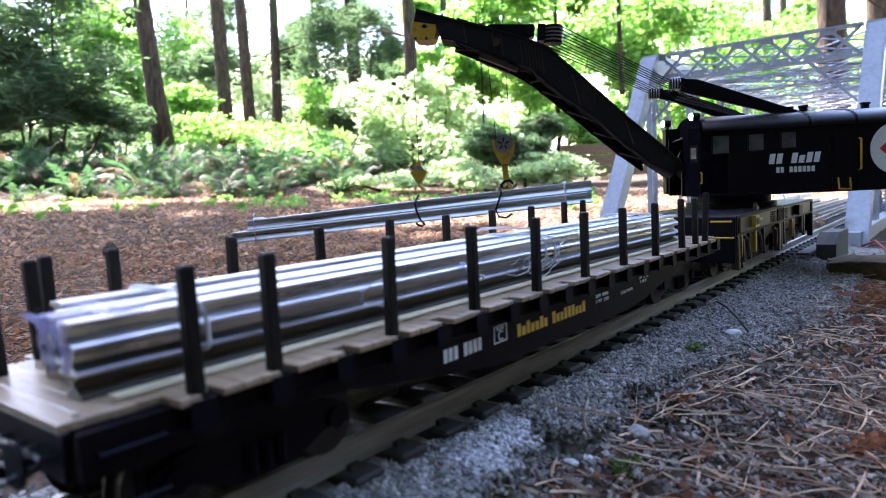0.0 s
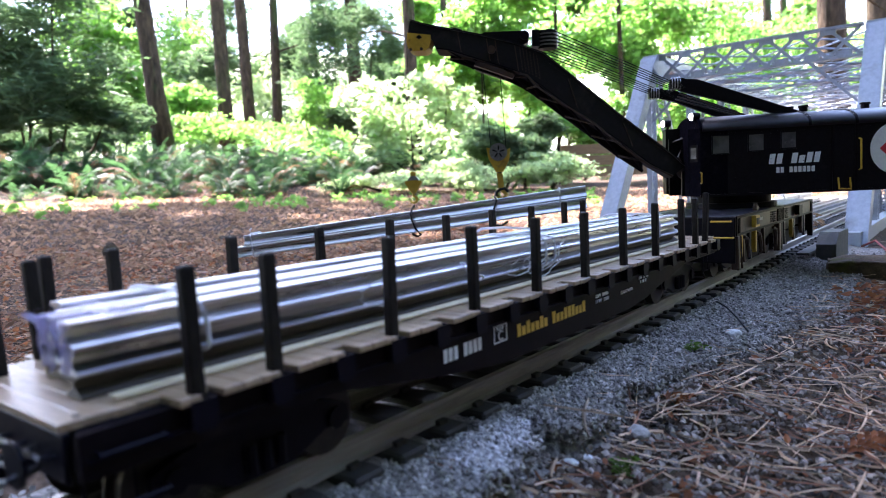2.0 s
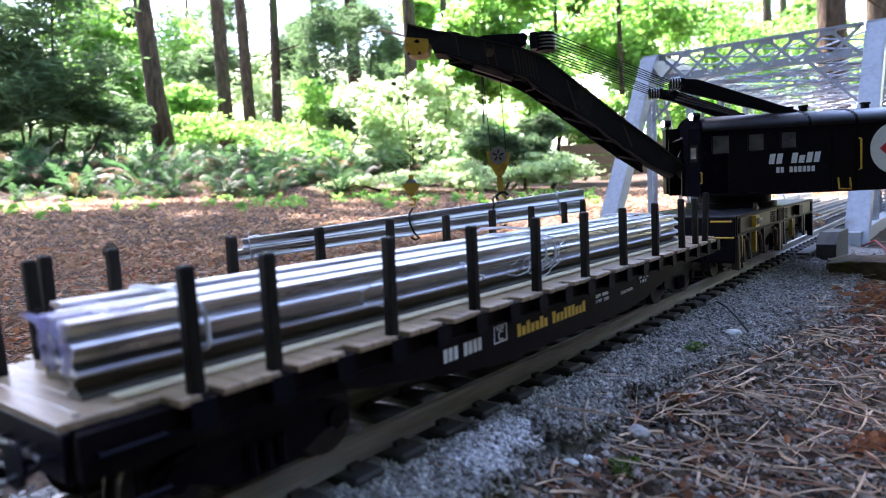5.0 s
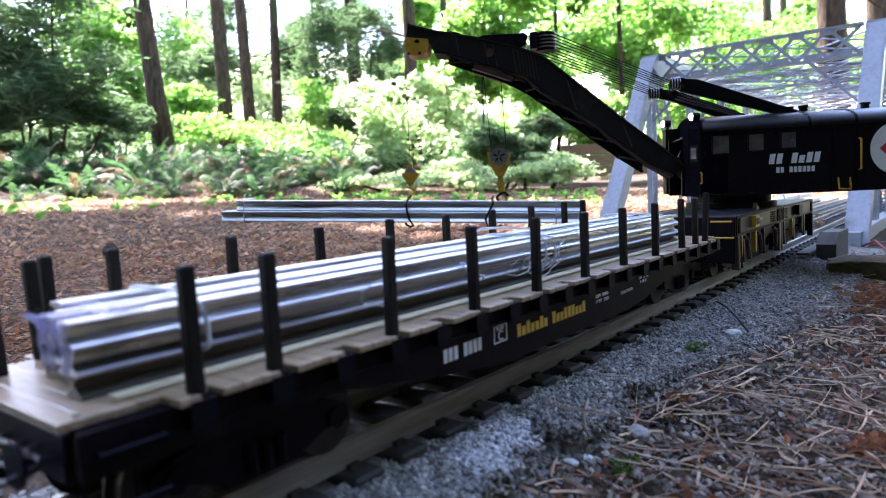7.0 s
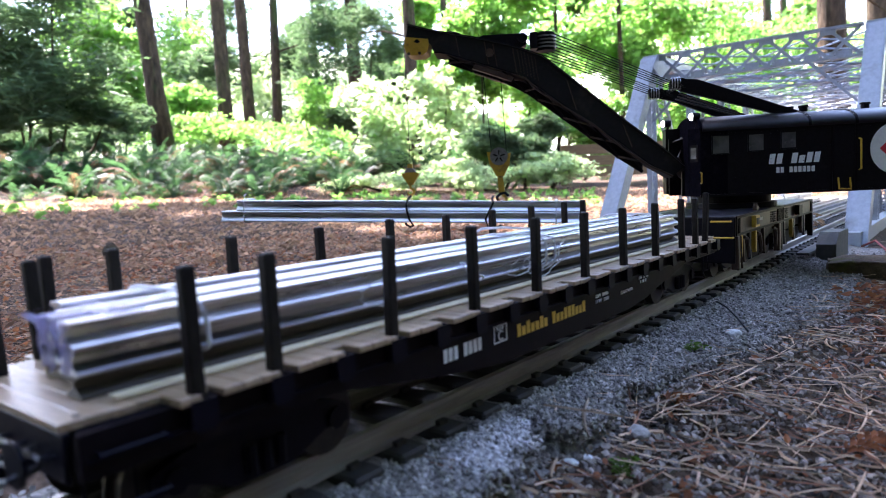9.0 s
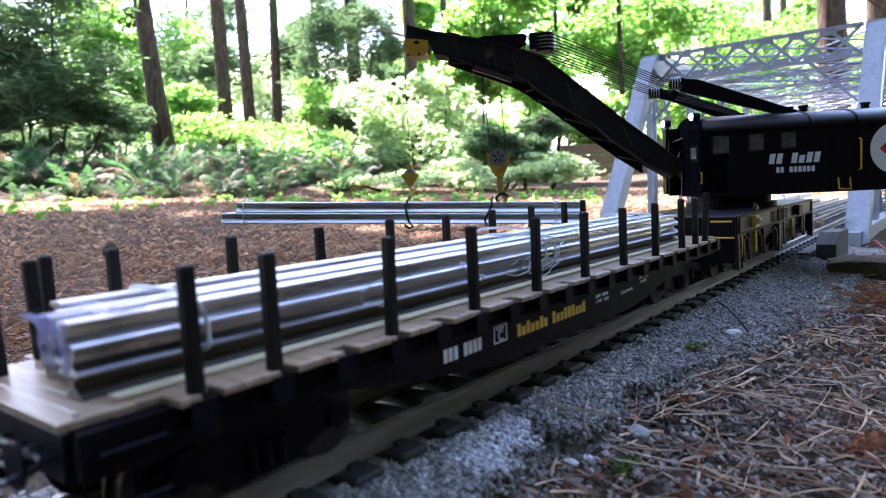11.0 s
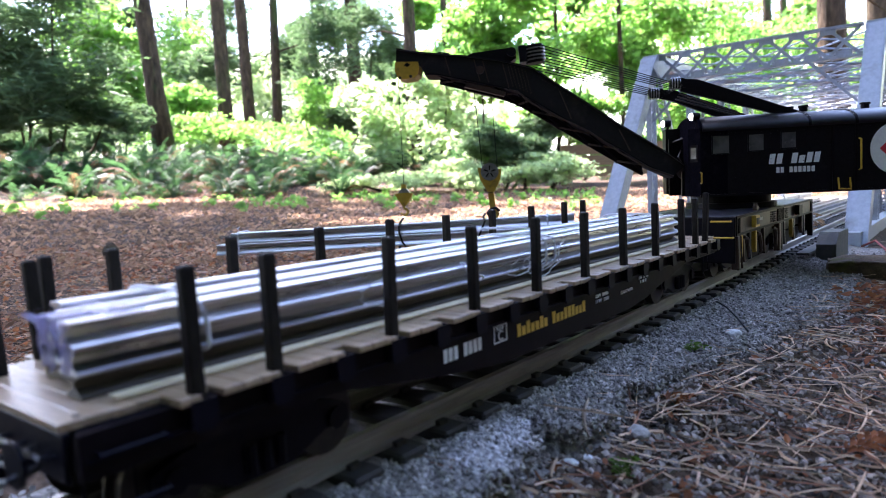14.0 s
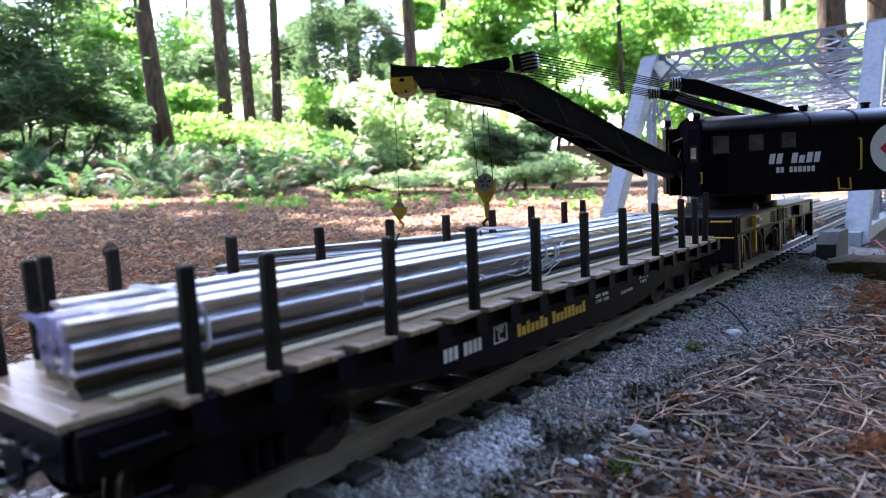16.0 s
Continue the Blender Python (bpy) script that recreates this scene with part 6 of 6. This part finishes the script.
for k, a in enumerate((165, 200, 236, 272)):
    d = 5.5 + (k % 2) * 1.5
    f = (EYE[0] + d * math.cos(radians(a)), EYE[1] + d * math.sin(radians(a)))
    bl = []
    for j in range(16):
        t = rc.uniform(-0.25, 0.30) * d
        z = rc.uniform(5.0, 8.5) if t > 0.25 * d else rc.uniform(0.6, 7.0)
        s = rc.uniform(-1.8, 1.8)
        bl.append((f[0] - t * math.cos(radians(a)) - s * math.sin(radians(a)), f[1] - t * math.sin(radians(a)) + s * math.cos(radians(a)), z, 1.3, 0.9))
    make_canopy(f, bl, 4000, 70 + k, "unseen tree added to block light from behind", 0.24)

# distance: a glowing ring, with sunlit wood and haze painted into its colours
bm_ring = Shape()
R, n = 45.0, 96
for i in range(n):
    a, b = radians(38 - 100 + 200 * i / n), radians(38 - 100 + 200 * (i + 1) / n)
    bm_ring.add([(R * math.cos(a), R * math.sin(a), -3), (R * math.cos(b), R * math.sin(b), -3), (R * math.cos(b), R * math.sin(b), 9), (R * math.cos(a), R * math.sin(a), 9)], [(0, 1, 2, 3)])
# unseen dark wall behind and beside the camera, added to cut light and reflections
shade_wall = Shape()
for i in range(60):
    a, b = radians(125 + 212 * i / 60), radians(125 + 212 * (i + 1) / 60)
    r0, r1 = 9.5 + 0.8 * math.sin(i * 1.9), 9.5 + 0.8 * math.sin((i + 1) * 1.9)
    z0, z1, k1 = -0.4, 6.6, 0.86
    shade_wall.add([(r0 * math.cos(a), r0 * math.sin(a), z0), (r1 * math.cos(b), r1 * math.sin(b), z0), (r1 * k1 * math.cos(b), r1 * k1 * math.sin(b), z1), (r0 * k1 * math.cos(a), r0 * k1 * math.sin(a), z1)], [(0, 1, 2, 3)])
tagged(part("wood_behind", shade_wall, material("shade_wall_dark", (0.024, 0.024, 0.018), (0.065, 0.062, 0.045), 2.0, 0.95, bump=1.0, depth=0.2)), "unseen dark wall added to hold back light", "wood", kind="structure")
hz = bpy.data.materials.new("distant_wood_glow")
hz.use_nodes = True
nt = hz.node_tree
pb = nt.nodes["Principled BSDF"]
tc = nt.nodes.new("ShaderNodeTexCoord")
mpn = nt.nodes.new("ShaderNodeMapping")
mpn.inputs["Scale"].default_value = (0.22, 0.22, 0.22)
nz = nt.nodes.new("ShaderNodeTexNoise")
nz.inputs["Scale"].default_value, nz.inputs["Detail"].default_value, nz.inputs["Roughness"].default_value = 1.6, 8, 0.65
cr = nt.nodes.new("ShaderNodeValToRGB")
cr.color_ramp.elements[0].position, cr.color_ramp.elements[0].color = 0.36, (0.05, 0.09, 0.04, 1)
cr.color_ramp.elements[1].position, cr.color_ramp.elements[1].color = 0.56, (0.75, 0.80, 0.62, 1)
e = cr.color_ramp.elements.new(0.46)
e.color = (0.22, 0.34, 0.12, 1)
nt.links.new(tc.outputs["Object"], mpn.inputs[0])
nt.links.new(mpn.outputs[0], nz.inputs["Vector"])
nt.links.new(nz.outputs["Fac"], cr.inputs[0])
nt.links.new(cr.outputs[0], pb.inputs["Base Color"])
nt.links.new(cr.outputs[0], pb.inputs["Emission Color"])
# the ring emits light itself, in place of sun on far trees
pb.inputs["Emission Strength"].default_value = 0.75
pb.inputs["Roughness"].default_value = 1.0
ring = tagged(part("backdrop", bm_ring, hz), "glowing backdrop painted as hazy sunlit wood", "backdrop", kind="structure")

# ---- what moves ----
FOOT = (0.0649, 0.0632)
BOOM = [(0, 3.25), (0.5, 2.95), (1, 2.30), (1.5, 1.62), (2, 0.92), (2.3, 0.63), (3, 0.61), (3.5, 0.05), (3.8, 0), (6.5, 0), (9.2, 0), (10.7, 0), (11.5, -1.15), (12, -1.86), (12.5, -2.60), (13, -3.40), (13.5, -4.22), (14, -5.00), (14.5, -5.78), (15, -6.60), (15.5, -7.40), (16, -8.15)]
SMALL = [(0, 0.3714, 0.0729), (0.5, 0.3724, 0.0709), (1, 0.3740, 0.0676), (1.5, 0.3762, 0.0637), (2, 0.3790, 0.0607), (2.3, 0.3799, 0.0594), (3, 0.3799, 0.0594), (3.5, 0.3808, 0.0564), (3.8, 0.3810, 0.0555), (4.4, 0.3810, 0.0555), (6.3, 0.3834, 0.0680), (6.5, 0.3830, 0.0693), (7, 0.3822, 0.0707), (9.2, 0.3822, 0.0707), (10.7, 0.3822, 0.0707), (11.5, 0.3838, 0.0658), (12, 0.3848, 0.0629), (12.5, 0.3864, 0.0590), (13, 0.3882, 0.0548), (13.5, 0.3898, 0.0502), (14, 0.3915, 0.0459), (14.5, 0.3933, 0.0417), (15, 0.3950, 0.0375), (15.5, 0.3964, 0.0333), (16, 0.3980, 0.0291)]
LARGE = [(0, 0.2659, 0.1035), (0.5, 0.2679, 0.1015), (1, 0.2695, 0.0993), (1.5, 0.2711, 0.0966), (2, 0.2724, 0.0940), (2.3, 0.2726, 0.0928), (3, 0.2726, 0.0928), (3.5, 0.2733, 0.0909), (3.8, 0.2733, 0.0907), (6.5, 0.2720, 0.0887), (9.2, 0.2720, 0.0887), (10.7, 0.2722, 0.0887), (11.5, 0.2756, 0.0846), (12, 0.2771, 0.0818), (12.5, 0.2786, 0.0793), (13, 0.2803, 0.0765), (13.5, 0.2823, 0.0736), (14, 0.2840, 0.0706), (14.5, 0.2855, 0.0673), (15, 0.2870, 0.0641), (15.5, 0.2887, 0.0611), (16, 0.2900, 0.0578)]
BUNDLE = [(0, 0.3871, 0.0253, -4.03), (0.5, 0.3880, 0.0223, -4.46), (1, 0.3893, 0.0189, -4.92), (1.5, 0.3910, 0.0155, -5.38), (2, 0.3928, 0.0123, -5.74), (2.3, 0.3936, 0.0112, -5.85), (3, 0.3936, 0.0112, -5.85), (3.5, 0.3952, 0.0084, -6.12), (3.8, 0.3952, 0.0081, -6.20), (4.4, 0.3952, 0.0081, -6.20), (6.3, 0.3993, 0.0202, 0.45), (6.5, 0.4010, 0.0254, 1.95), (7, 0.3991, 0.0271, 2.70), (9.2, 0.3991, 0.0271, 2.70), (10.7, 0.3993, 0.0268, 2.66), (11.5, 0.4024, 0.0204, 1.71), (12, 0.4037, 0.0166, 1.25), (12.5, 0.4051, 0.0124, 0.75), (13, 0.4065, 0.0077, 0.20), (13.5, 0.4079, 0.0028, -0.32), (14, 0.4093, -0.0018, -0.90), (14.5, 0.4107, -0.0064, -1.45), (15, 0.4118, -0.0112, -1.95), (15.5, 0.4130, -0.0162, -2.44), (16, 0.4140, -0.0212, -2.89)]


def in_plane(u, z, pitch=0.0, world_space=False):
    """A pose in the upright plane of the boom, u metres out from the crane's pivot."""
    p = HB @ Vector((u, 0, z))
    if world_space:
        p = p + Vector((0.725, 0.05, 0))
    return pose(p.x, p.y, p.z, 0, -pitch, AL)


def motions():
    walk(boom, [(t, in_plane(*FOOT, a)) for t, a in BOOM])
    rows = []
    for t, a in BOOM:
        c_, s_ = math.cos(radians(a)), math.sin(radians(a))
        u, z = FOOT[0] + 0.1450 * c_ - 0.1580 * s_, FOOT[1] + 0.1450 * s_ + 0.1580 * c_
        rows.append((t, in_plane(u, z, math.degrees(math.atan2(z - 0.1585, u - 0.069)))))
    walk(lines, rows)
    walk(small, [(t, in_plane(u, z, 0, True)) for t, u, z in SMALL])
    walk(large, [(t, in_plane(u, z, 0, True)) for t, u, z in LARGE])
    walk(hung, [(t, in_plane(u, z, a, True)) for t, u, z, a in BUNDLE])


motions()
